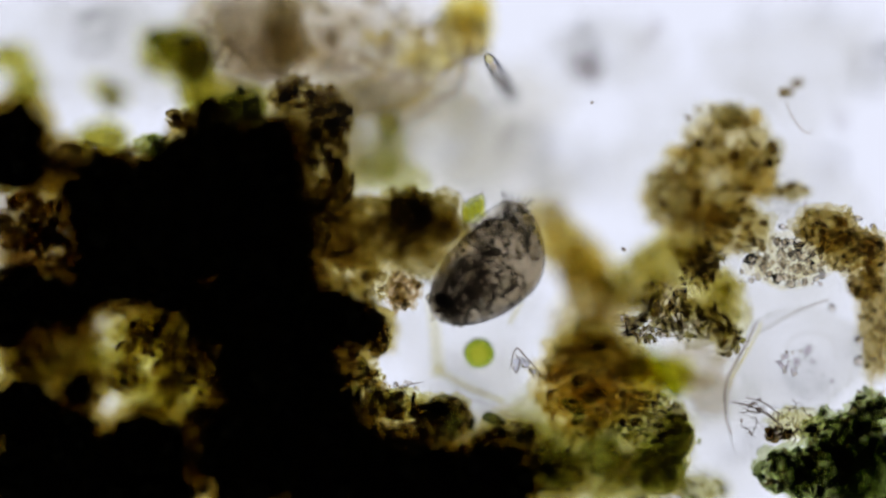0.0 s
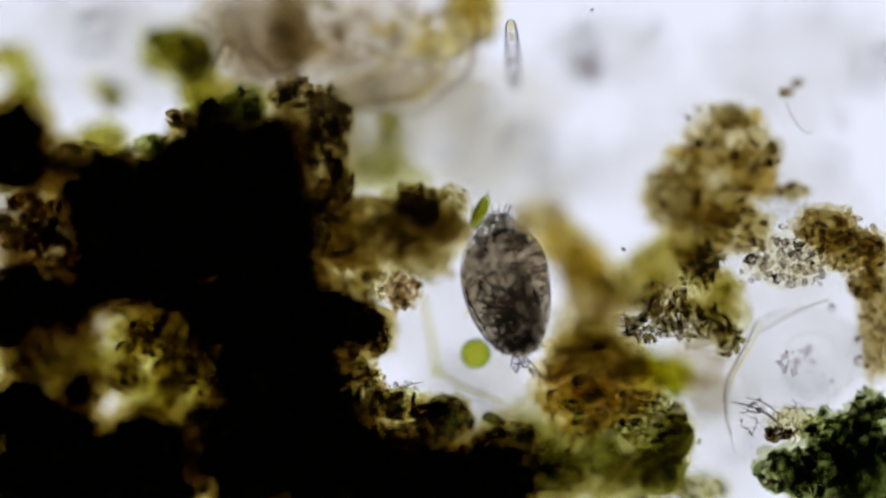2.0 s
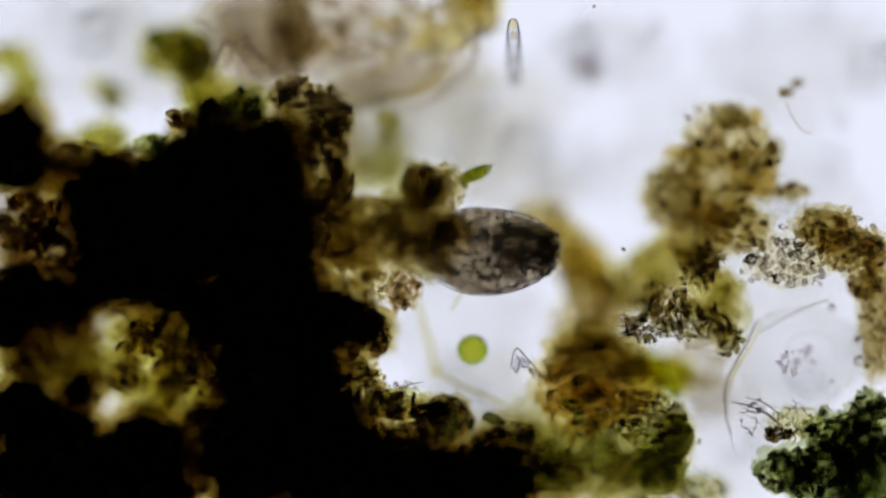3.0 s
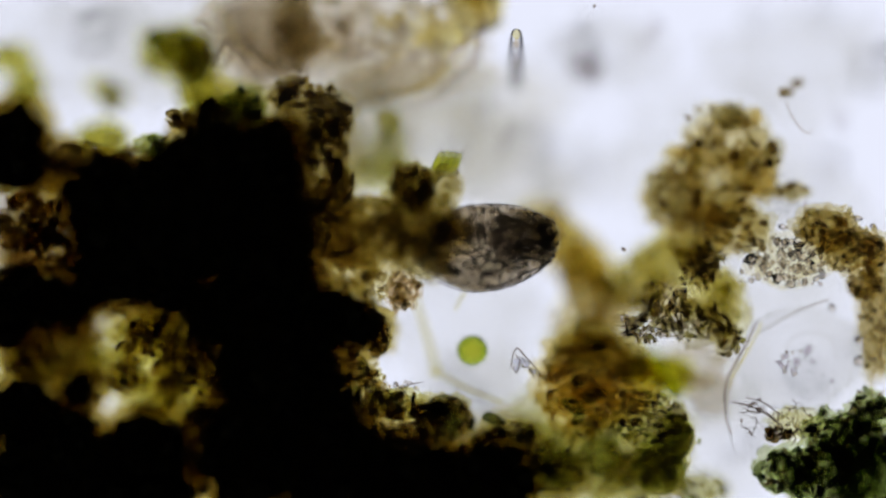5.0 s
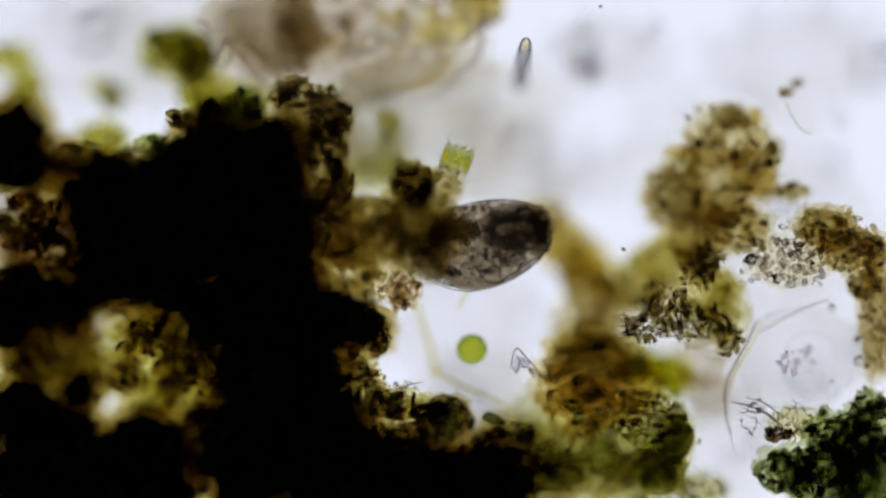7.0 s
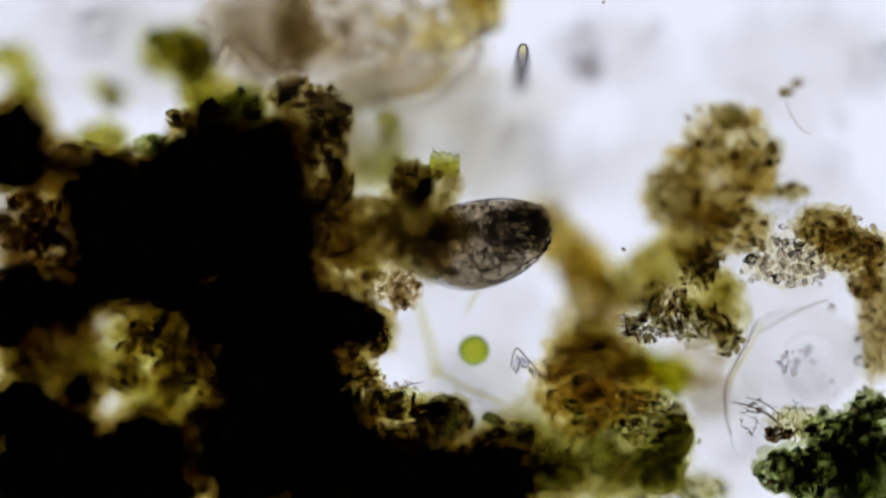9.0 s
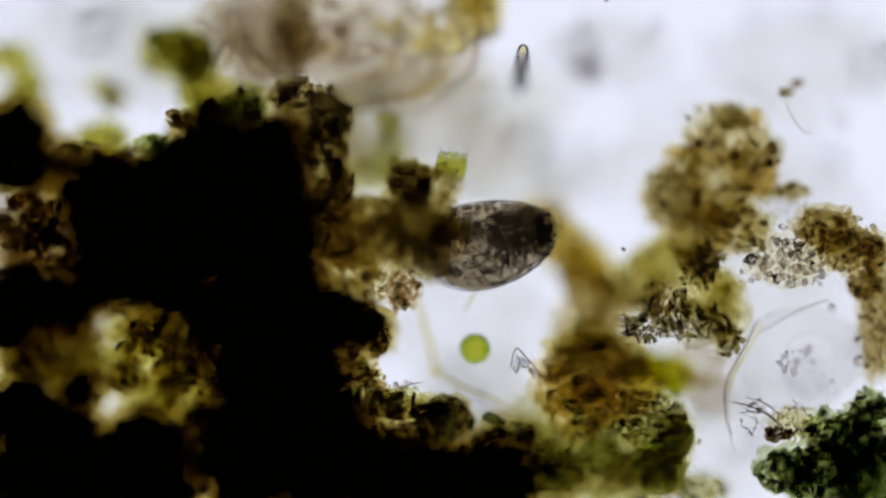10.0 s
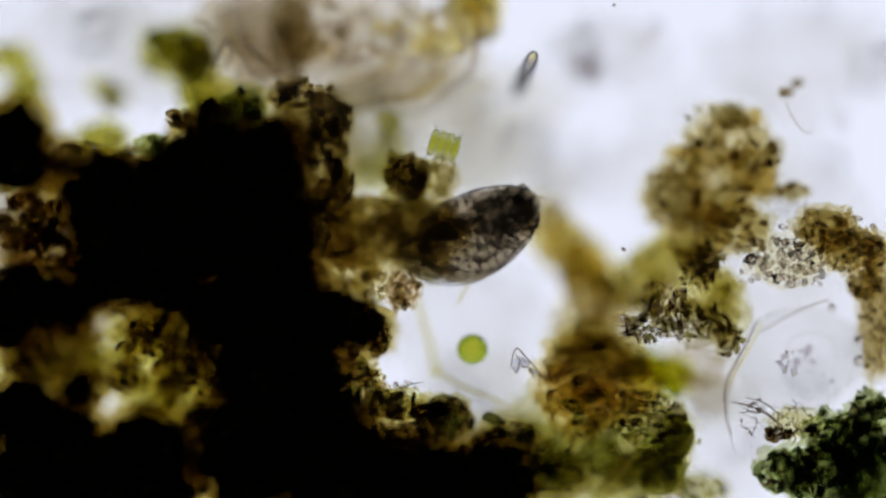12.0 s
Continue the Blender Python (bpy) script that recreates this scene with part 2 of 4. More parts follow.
def hang(name, vf, mat, owner, label="", kind="", smooth=True):
    """A part whose arrays are in plan space, put under a thing that stands at owner.location."""
    v, f = vf
    v = np.asarray(v) - np.array(owner.location)
    return part(name, mesh_of(name, v, f, mat, smooth), owner, label, None, kind)


FLOOR = -195.0         # the slide's face, in plan units below the focal plane


def soft_body(lobe, rough=0.3, shells=(1.0, 0.68), level=3, size=1.7):
    """Nested uneven shells, so that the body is denser where it is thicker."""
    u, v, w, ru, rv, rw = lobe
    return [lump_core((u, v, w, ru * k, rv * k, rw * k), level, rough, size) for k in shells]


def hang_soft(name, shells, mat, owner, label=""):
    for vf in shells:
        hang(name, vf, mat, owner, label)


def clump(name, label, category, lobes, grains, size, cover, core=None, soft=None, lump=0.4, level=2, shell=0.0, rough=0.3, group="", crumbs=0.0, halo=None, singles=0, shells=(1.0, 0.68)):
    """A floc: an opaque or a soft body in each lobe, and grains that crust or fill it. cover: layers of grains."""
    u, v = lobes[0][:2]
    ob = thing(name, label, category, spot(u, v, FLOOR), group)
    for lobe in lobes:
        if core is not None:
            hang("core", lump_core(lobe, rough=rough), core, ob)
        if halo is not None:
            for k in (1.12, 1.3):
                u1, v1, w1, a1, b1, c1 = lobe
                grow = (k - 1) * 80
                hang("layer", lump_core((u1, v1, w1, a1 + grow, b1 + grow, c1 * 0.9 + grow * 0.3), 3, 0.3, 2.2), halo, ob)
        if soft is not None:
            hang_soft("layer", soft_body(lobe, 0.42, shells, 4, 2.2), soft, ob)
        fill = cover * lobe[3] * lobe[4] / (size * size)
        for mat, share in grains:
            k = max(3, int(fill * share))
            s = size * U * rng.lognormal(0, 0.38, k)
            grown = lobe[:3] + tuple(r * 1.06 + (14 if core is not None else 0) for r in lobe[3:])
            hang("crust", strew(scatter(grown, k, shell), s, level, lump), mat, ob, kind="stuff", smooth=False)
        if crumbs:
            for mat, share in ((M_CRUMB, 0.7), (M_SPECK, 0.3)):
                k = max(3, int(crumbs * share * lobe[3] * lobe[4] / 9))
                upper = lobe[:2] + (lobe[2] + lobe[5] * 0.3,) + tuple(r * 1.04 for r in lobe[3:])
                hang("crumb", strew(scatter(upper, k, 0.2), 3.0 * U * rng.lognormal(0, 0.4, k), 1, 0.4), mat, ob, kind="stuff", smooth=False)
    if singles:
        loose_grains(ob, lobes, singles, [m for m, _ in grains] + [M_CRUMB], size * 1.15)
    return ob


def dots(owner, name, places, mat, level=2, label=""):
    """Single round grains (u, v, w, r), each an object of its own on one shared mesh."""
    kinds = [mesh_of(name, pebble(level, 0.2)[0] * U * 0.95, ball(level)[1], mat) for _ in range(4)]
    for u, v, w, r in places:
        me = kinds[int(rng.integers(4))]
        p = spot(u, v, w) - owner.location
        part(name, me, owner, label, Matrix.LocRotScale(p, Euler((u, v, w)), Vector((r, r * rng.uniform(0.85, 1.0), r * 0.9))))


def loose_grains(owner, lobes, n, mats, size=5.5):
    """Grains big enough to tell apart, strewn over the lobes: each an object, on a few shared meshes."""
    stock = [mesh_of("grain", pebble(2, 0.4)[0] * U, ball(2)[1], m, False) for m in mats for _ in range(4)]
    for k in range(n):
        lobe = lobes[k % len(lobes)]
        top = lobe[:2] + (lobe[2] + lobe[5] * 0.4,) + lobe[3:5] + (lobe[5] * 0.6,)
        p = Vector(scatter(top, 1, 0.4)[0]) - owner.location
        r = size * rng.lognormal(0, 0.3)
        part("grain", stock[int(rng.integers(len(stock)))], owner, "", Matrix.LocRotScale(p, Euler(rng.uniform(0, 6.28, 3)), Vector((r, r, r))))


def threads(owner, name, lines, mat, label=""):
    """Threads through plan points, one object each: (radius, [(u, v, w), ...])."""
    for r, line in lines:
        hang(name, tube([spot(*p) for p in line], [r * U * 0.6, r * U, r * U * 0.5], 7), mat, owner, label)


# ---- slide and lamp ----
def slab(x0, y0, z0, x1, y1, z1):
    bm = bmesh.new()
    bmesh.ops.create_cube(bm, size=1.0)
    for v in bm.verts:
        v.co = ((x0 + x1) / 2 + v.co.x * (x1 - x0), (y0 + y1) / 2 + v.co.y * (y1 - y0), (z0 + z1) / 2 + v.co.z * (z1 - z0))
    bmesh.ops.bevel(bm, geom=bm.edges[:], offset=0.004, segments=2, affect="EDGES")
    me = bpy.data.meshes.new("slab")
    bm.to_mesh(me)
    bm.free()
    return me


slide = slab(-0.62, -0.45, -0.05, 0.62, 0.45, 0.0)
slide.materials.append(M_GLASS)
tagged(new("ground", slide), "clear glass microscope slide under the wet mount", "glass slide", "", "structure")


def build_lamp():
    lamp = thing("microscope_lamp", "round frosted microscope lamp shining up through the slide", "lamp", (0, 0, -1.05))
    n, r = 96, 0.84
    ring = [(r * math.cos(2 * math.pi * k / n), r * math.sin(2 * math.pi * k / n), 0.0) for k in range(n)]
    part("diffuser", mesh_of("diffuser", ring, [list(range(n))], M_LAMP, False), lamp)
    prof = [(r, 0.0), (r + 0.04, 0.01), (r + 0.06, -0.01), (r + 0.06, -0.2), (0.02, -0.2), (0.02, -0.19), (r, -0.18)]
    vs, fs = [], []
    for a, b in prof:
        vs += [(a * math.cos(2 * math.pi * k / n), a * math.sin(2 * math.pi * k / n), b) for k in range(n)]
    for j in range(len(prof)):
        for k in range(n):
            a, b = j * n + k, j * n + (k + 1) % n
            c, d = ((j + 1) % len(prof)) * n + (k + 1) % n, ((j + 1) % len(prof)) * n + k
            fs.append((a, b, c, d))
    part("housing", mesh_of("housing", vs, fs, M_HOUSE), lamp)


build_lamp()

# ---- the black mass of humus ----
clump("humus_mass", "large black humus mass with a ragged brown rim", "humus",
      [(390, 320, -66, 110, 95, 124), (482, 430, -66, 72, 125, 124), (330, 385, -66, 140, 112, 124), (474, 284, -66, 50, 65, 110),
       (200, 360, -74, 88, 75, 112), (230, 475, -74, 100, 62, 112), (452, 560, -74, 110, 70, 112),
       (570, 560, -66, 78, 46, 112), (635, 582, -58, 42, 34, 80), (475, 690, -74, 88, 100, 112), (564, 662, -80, 36, 50, 90), (316, 534, -80, 60, 22, 90)],
      [(M_DARK, 0.75), (M_BROWN, 0.25)], 5, 1.6, core=M_SOOT, shell=0.8, halo=V_HALO, crumbs=0.1)
clump("humus_mass", "black humus lying along the lower edge with brown crumbs", "humus",
      [(560, 800, -74, 105, 96, 112), (440, 815, -74, 80, 82, 112), (258, 796, -82, 74, 58, 104),
       (90, 840, -82, 119, 69, 104), (35, 735, -82, 59, 60, 104), (138, 692, -70, 26, 30, 70), (120, 780, -80, 50, 50, 90), (720, 850, -66, 119, 59, 104), (868, 853, -57, 69, 59, 96), (300, 875, -82, 46, 26, 104), (215, 885, -82, 60, 36, 100)],
      [(M_DARK, 0.8), (M_BROWN, 0.2)], 7.2, 1.35, core=M_SOOT, shell=0.8, halo=V_HALO)
far_humus = clump("humus_mass", "blurred black humus lump beside a lit gap", "humus",
      [(22, 246, -98, 50, 60, 88), (70, 535, -82, 85, 45, 96), (30, 302, -90, 45, 36, 88), (0, 578, -90, 45, 40, 88), (190, 425, -90, 60, 55, 90), (112, 540, -82, 50, 34, 90)],
      [(M_DARK, 0.8), (M_BROWN, 0.2)], 7.2, 1.35, core=M_SOOT, shell=0.8, halo=V_HALO)
crust = clump("detritus_crust", "crumbly dark brown detritus crust on the black mass", "detritus",
      [(515, 165, -8, 38, 28, 30), (580, 205, -8, 46, 46, 36), (598, 325, -8, 28, 34, 30), (360, 215, -12, 60, 26, 36), (135, 285, -12, 55, 32, 36),
       (575, 270, -15, 40, 50, 36), (668, 592, -5, 20, 34, 24), (540, 380, -10, 50, 60, 30)],
      [(M_DARK, 0.55), (M_BROWN, 0.45)], 4, 1.7, soft=V_BROWN, crumbs=0.2, singles=80)
clump("detritus_crust", "amber translucent detritus in a gap of the black mass", "detritus",
      [(290, 600, -25, 90, 42, 36), (330, 660, -30, 60, 50, 36), (60, 645, -45, 60, 34, 36), (350, 780, -30, 26, 75, 30), (155, 780, -30, 18, 55, 30), (225, 670, -40, 36, 30, 36), (380, 610, -25, 40, 40, 30)],
      [(M_AMBER, 0.6), (M_DARK, 0.12), (M_OLIVE, 0.28)], 4.2, 0.9, soft=V_GAP, crumbs=0.25, singles=60)
clump("detritus_crust", "amber and brown detritus layers in a narrow gap", "detritus",
      [(50, 400, -22, 70, 50, 36), (110, 450, -30, 45, 35, 36), (30, 490, -30, 40, 30, 30)],
      [(M_ORANGE, 0.5), (M_AMBER, 0.5)], 5, 3.0, crumbs=0.3)

clump("slime", "dark umber slime under the black mass", "slime",
      [(50, 400, -115, 90, 40, 56), (30, 455, -110, 60, 40, 50), (80, 610, -115, 80, 40, 56), (380, 640, -115, 50, 70, 56), (400, 760, -115, 60, 90, 56), (110, 760, -120, 50, 60, 48), (240, 790, -115, 80, 40, 56)],
      [(M_AMBER, 0.5), (M_DARK, 0.5)], 11.2, 0.75, soft=V_BARK)
clump("slime", "olive yellow slime filling a gap in the humus", "slime",
      [(275, 635, -95, 78, 62, 50), (335, 685, -95, 58, 60, 50), (300, 590, -90, 80, 36, 45), (60, 650, -110, 70, 34, 45), (265, 735, -95, 50, 22, 45), (345, 790, -95, 34, 70, 45), (120, 605, -100, 50, 24, 40), (190, 650, -95, 45, 48, 45), (256, 700, -90, 54, 30, 40), (275, 715, -85, 36, 20, 36), (240, 580, -95, 60, 22, 40), (150, 640, -95, 40, 30, 40)],
      [(M_AMBER, 0.5), (M_OLIVE, 0.5)], 7, 0.5, soft=V_GAP)
clump("slime", "brown slime skirt round the black mass", "slime",
      [(560, 300, -98, 80, 120, 64), (575, 400, -90, 55, 60, 64), (480, 210, -98, 120, 60, 64), (800, 800, -98, 130, 60, 64), (120, 300, -98, 90, 50, 64)],
      [(M_BROWN, 1.0)], 11.2, 0.60, soft=V_BROWN)

V_STRAND = veil("grey_strand", [(0.72, 0.68, 0.64), (0.84, 0.81, 0.78), (0.93, 0.91, 0.89)], 40)

# ---- flocs ----
M_UMBER = matter("umber_cell", [(0.62, 0.53, 0.32), (0.75, 0.67, 0.45), (0.5, 0.42, 0.25)], 1.05, 0.05, 0.03)
SOFT = (1.0, 0.82, 0.58)
tan_floc = clump("floc", "tan translucent floc of rounded grains", "detritus",
      [(1290, 245, -52, 72, 58, 30), (1195, 345, -66, 56, 58, 34), (1265, 335, -60, 72, 72, 32), (1340, 300, -46, 42, 58, 30), (1305, 400, -30, 52, 46, 28), (1405, 338, -44, 30, 14, 18), (1240, 415, -62, 60, 50, 30), (1225, 275, -56, 30, 20, 20)],
      [(M_TAN, 0.75), (M_BROWN, 0.25)], 4, 0.8, soft=V_TAN, crumbs=0.1, singles=60, shells=SOFT)
for nm, lobe, mat in (("patch", (1292, 205, -45, 30, 27, 14), V_DUSK), ("patch", (1295, 205, -42, 22, 22, 10), V_DUSK), ("patch", (1272, 365, -50, 55, 38, 16), V_BROWN), ("patch", (1185, 350, -64, 42, 52, 20), V_DUSK), ("patch", (1338, 408, -20, 36, 40, 16), V_BROWN), ("patch", (1300, 275, -44, 20, 13, 10), V_BROWN),
                      ("patch", (1372, 265, -36, 20, 24, 12), V_DUSK), ("patch", (1345, 325, -44, 34, 22, 12), V_RUST), ("patch", (1200, 268, -52, 26, 13, 10), V_RUST), ("patch", (1340, 205, -40, 12, 16, 8), V_RUST)):
    hang_soft(nm, soft_body(lobe, 0.4, (1.0, 0.7), 3, 2.0), mat, tan_floc)
dots(tan_floc, "cell", [(1218, 208, -36, 7), (1240, 252, -36, 10), (1368, 262, -30, 13), (1300, 275, -30, 10), (1335, 425, -16, 9), (1322, 400, -18, 8), (1352, 395, -18, 8), (1350, 440, -14, 7)], M_UMBER, 3)
brown_floc = clump("floc", "brown granular floc with loose dark beads", "detritus",
      [(1462, 402, -6, 55, 38, 26), (1500, 440, -12, 50, 40, 26), (1550, 445, -6, 25, 35, 24), (1555, 560, -45, 32, 110, 72), (1530, 500, -22, 30, 30, 36)],
      [(M_TAN, 0.6), (M_BROWN, 0.4)], 3.4, 0.75, soft=V_FAWN, singles=70, shells=SOFT, crumbs=0.25)
for lobe in ((1455, 395, -8, 42, 26, 10), (1505, 440, -12, 36, 30, 10), (1480, 430, -10, 30, 22, 10)):
    hang_soft("layer", soft_body(lobe, 0.4, (1.0, 0.7), 3, 2.2), V_BROWN, brown_floc)
dots(brown_floc, "bead", [(1425, 362, 0, 6), (1385, 402, 0, 8), (1390, 428, 0, 9), (1378, 492, 0, 12), (1362, 486, 0, 7), (1452, 503, 0, 6), (1474, 545, -26, 6), (1515, 508, -30, 12),
                        (1520, 640, -24, 11), (1522, 600, -24, 10), (1540, 436, -22, 18), (1520, 386, 0, 8), (1545, 400, 0, 7)], M_BUBBLE, 3)
dots(brown_floc, "bead", [(1350 + rng.uniform(0, 110), 440 + rng.uniform(0, 55), rng.uniform(-6, 6), rng.uniform(3, 7)) for _ in range(60)], M_BUBBLE)
dark_floc = clump("floc", "dark brown finely granular floc", "detritus",
      [(1172, 530, -3, 42, 32, 14), (1150, 580, 0, 48, 24, 10), (1215, 565, -6, 40, 36, 16), (1235, 478, -6, 36, 36, 20), (1290, 605, -4, 28, 28, 14), (1255, 462, -6, 26, 30, 20), (1262, 570, -8, 34, 34, 16)],
      [(M_BROWN, 0.65), (M_DARK, 0.15), (M_OLIVE, 0.2)], 3.2, 0.7, singles=90, crumbs=0.5)
for lobe, mat in (((1245, 472, -14, 30, 32, 12), V_UMBER), ((1240, 575, -14, 46, 40, 12), V_DUSK), ((1185, 530, -12, 34, 30, 10), V_TAN), ((1290, 600, -10, 22, 26, 10), V_DUSK)):
    hang_soft("layer", soft_body(lobe, 0.4, (1.0, 0.7), 3, 2.2), mat, dark_floc)
dots(dark_floc, "bead", [(1100 + rng.uniform(0, 110), 555 + rng.uniform(0, 45), rng.uniform(-4, 6), rng.uniform(3, 6)) for _ in range(45)], M_BUBBLE)
clump("floc", "olive slime behind the dark floc", "slime",
      [(1285, 545, -46, 40, 62, 36), (1255, 520, -50, 50, 45, 30), (1130, 500, -90, 64, 46, 48), (1210, 440, -82, 60, 34, 48), (1180, 470, -80, 60, 40, 40)],
      [(M_OLIVE, 1.0)], 8, 0.3, soft=V_OLIVE)
rust = clump("floc", "rusty brown floc with dark oval cells", "detritus",
      [(1055, 645, -42, 98, 52, 40), (990, 690, -30, 50, 45, 30), (1110, 680, -34, 60, 45, 36), (1030, 725, -34, 62, 50, 36), (1080, 715, -30, 60, 34, 30)],
      [(M_ORANGE, 0.45), (M_BROWN, 0.55)], 3.4, 0.5, soft=V_RUST, crumbs=0.14, singles=45, shells=(1.0, 0.7))
dots(rust, "cell", [(1021, 674, 10, 14), (1053, 699, 10, 19), (1013, 718, 10, 19), (1022, 742, 8, 14), (1060, 612, 4, 9)], V_DEEP, 3)
hang_soft("layer", soft_body((1060, 640, -30, 80, 45, 14), 0.4, (1.0, 0.7), 3, 2.2), V_UMBER, rust)
hang_soft("layer", soft_body((1025, 570, -90, 46, 44, 26), 0.4, (1.0, ), 3, 2.2), V_HAZE, rust)
green_floc = clump("floc", "olive algal floc with a dark green cell", "algae",
      [(1150, 740, -18, 60, 45, 36), (1190, 780, -15, 40, 50, 42), (1070, 800, -57, 65, 70, 96), (970, 800, -66, 60, 50, 88), (1140, 850, -66, 70, 50, 96), (1240, 870, -82, 50, 30, 80), (975, 850, -60, 60, 45, 70), (1165, 825, 8, 44, 44, 12), (1200, 770, 8, 26, 26, 10)],
      [(M_OLIVE, 0.7), (M_GREEN, 0.3)], 3.6, 0.5, soft=V_MOSS, singles=60, shells=(1.0, 0.68), crumbs=0.15)
for lobe in ((1165, 822, -4, 46, 46, 12), (1198, 770, -4, 22, 34, 10), (985, 830, -30, 50, 45, 16), (1065, 805, -34, 36, 40, 16)):
    hang_soft("cell", soft_body(lobe, 0.22, (1.0, 0.75), 3, 2.0), V_GREEN, green_floc)
dots(green_floc, "bead", [(1105 + rng.uniform(0, 100), 715 + rng.uniform(0, 40), rng.uniform(-2, 8), rng.uniform(3, 7)) for _ in range(50)], M_BUBBLE)
lower = clump("floc", "dark green and brown crumbs along the humus edge", "algae",
      [(785, 740, -15, 50, 42, 42), (900, 790, -22, 60, 40, 48), (700, 715, 0, 48, 26, 22), (620, 700, 0, 60, 60, 40), (720, 770, -15, 60, 40, 48)],
      [(M_DARK, 0.3), (M_AMBER, 0.45), (M_GREEN, 0.25)], 3.8, 1.1, soft=V_OLIVE, crumbs=0.3, singles=70)
dots(lower, "cell", [(788, 740, -4, 38), (775, 722, 2, 12), (872, 742, -12, 18), (890, 768, 0, 12), (922, 772, 0, 12)], M_GREEN, 3)
clump("floc", "black and green algal mass lying on the slide", "algae",
      [(1555, 850, -66, 62, 62, 112)],
      [(M_GREEN, 1.0)], 7.2, 1.95, core=V_DEEP, shell=0.8, halo=V_FRINGE)
clump("floc", "green granular algal fringe", "algae",
      [(1400, 830, -6, 60, 40, 30), (1470, 770, -9, 50, 40, 30), (1540, 730, -9, 40, 35, 30), (1460, 850, -30, 70, 50, 50), (1520, 790, -30, 60, 50, 50)],
      [(M_TEAL, 0.6), (M_GREEN, 0.4)], 3.8, 0.9, singles=60, crumbs=0.35, soft=V_FRINGE, shells=(1.0, 0.7))
front_floc = clump("floc", "brown fluffy floc hanging before the animal", "detritus",
      [(745, 395, 58, 66, 48, 30), (798, 408, 50, 40, 26, 18), (650, 385, 48, 60, 38, 40), (745, 455, 53, 55, 40, 28), (690, 420, 48, 50, 40, 35)],
      [(M_BROWN, 0.75), (M_TAN, 0.25)], 4.2, 0.9, soft=V_BROWN, crumbs=0.1, singles=40, shells=SOFT)
for lobe in ((715, 395, 54, 60, 46, 16),):
    hang_soft("layer", soft_body(lobe, 0.45, (1.0, 0.7), 4, 2.2), V_DUSK, front_floc)
for lobe in ((622, 410, 30, 40, 60, 14), (645, 430, 34, 44, 50, 14), (680, 460, 36, 40, 30, 12)):
    hang_soft("layer", soft_body(lobe, 0.45, (1.0, 0.7), 4, 2.2), V_BROWN, front_floc)
for lobe in ((602, 425, 16, 36, 60, 12), (640, 452, 22, 40, 34, 12), (590, 350, 10, 30, 40, 10)):
    hang_soft("layer", soft_body(lobe, 0.45, (1.0, 0.7), 4, 2.2), V_SEPIA, front_floc)
clump("floc", "tan crumbly floc beside the black mass", "detritus",
      [(615, 470, 10, 52, 50, 30), (660, 505, 10, 30, 30, 25), (590, 430, 0, 40, 30, 25), (625, 655, -4, 46, 36, 26)],
      [(M_TAN, 0.8), (M_BROWN, 0.2)], 3.4, 0.4, soft=V_BROWN, singles=20, crumbs=0.05, shells=SOFT)
clump("floc", "small speckled tan crumb", "detritus",
      [(712, 515, 0, 30, 33, 22)],
      [(M_TAN, 1.0)], 2.6, 0.7, soft=V_ROSY, singles=25, crumbs=0.25, shells=SOFT)

for lobe, mat in (((735, 395, 58, 62, 46, 12), V_BROWN), ((775, 425, 56, 54, 46, 12), V_TAN), ((556, 450, 4, 34, 62, 12), V_BROWN), ((550, 500, 0, 40, 40, 12), V_UMBER)):
    hang_soft("layer", soft_body(lobe, 0.4, (1.0, 0.75), 4, 2.2), mat, front_floc)
for lobe in ((690, 815, -14, 84, 56, 14), (640, 765, -12, 48, 50, 14)):
    hang_soft("layer", soft_body(lobe, 0.4, (1.0, 0.75), 4, 2.2), V_SEPIA, lower)

for lobe, mat in (((506, 270, -50, 40, 84, 16), V_SEPIA), ((526, 290, -40, 38, 80, 14), V_BROWN)):
    hang_soft("layer", soft_body(lobe, 0.4, (1.0, 0.75), 4, 2.2), mat, crust)

# ---- blurred slime ----
ridge = clump("slime", "rusty yellow slime ridge on the slide", "slime",
      [(1038, 468, -115, 44, 50, 45), (1005, 435, -118, 45, 45, 45), (955, 385, -125, 40, 36, 42), (1060, 555, -110, 66, 48, 50), (1040, 600, -100, 66, 40, 50), (1120, 520, -130, 55, 40, 45), (1035, 500, -115, 38, 40, 40)],
      [(M_TAN, 1.0)], 8, 0.9, soft=V_RIDGE)
for lobe in ((985, 425, -112, 46, 40, 20), (1036, 465, -110, 42, 40, 20), (1055, 480, -108, 30, 34, 16)):
    hang_soft("layer", soft_body(lobe, 0.35, (1.0, 0.7), 3, 2.0), V_YELLOW, ridge)
clump("slime", "dark brown slime under the rusty floc", "slime",
      [(1045, 610, -98, 50, 45, 48), (1060, 630, -82, 80, 40, 48), (920, 800, -98, 80, 60, 56), (1050, 850, -98, 150, 50, 56), (990, 740, -82, 80, 50, 48), (1130, 780, -82, 90, 80, 48)],
      [(M_BROWN, 0.6), (M_OLIVE, 0.4)], 8, 0.15, soft=V_MOSS)
tuft = clump("slime", "olive green algal tuft out of focus", "algae",
      [(310, 85, -115, 66, 44, 50), (345, 150, -110, 38, 60, 56), (335, 95, -110, 44, 36, 40)],
      [(M_OLIVE, 0.85), (M_GREEN, 0.15)], 8, 1.3, soft=V_TUFT)
for lobe, mat in (((385, 165, -70, 50, 36, 16), V_OLIVE), ((430, 165, -60, 50, 30, 14), V_COLUMN)):
    hang_soft("layer", soft_body(lobe, 0.35, (1.0, 0.7), 3, 2.0), mat, tuft)
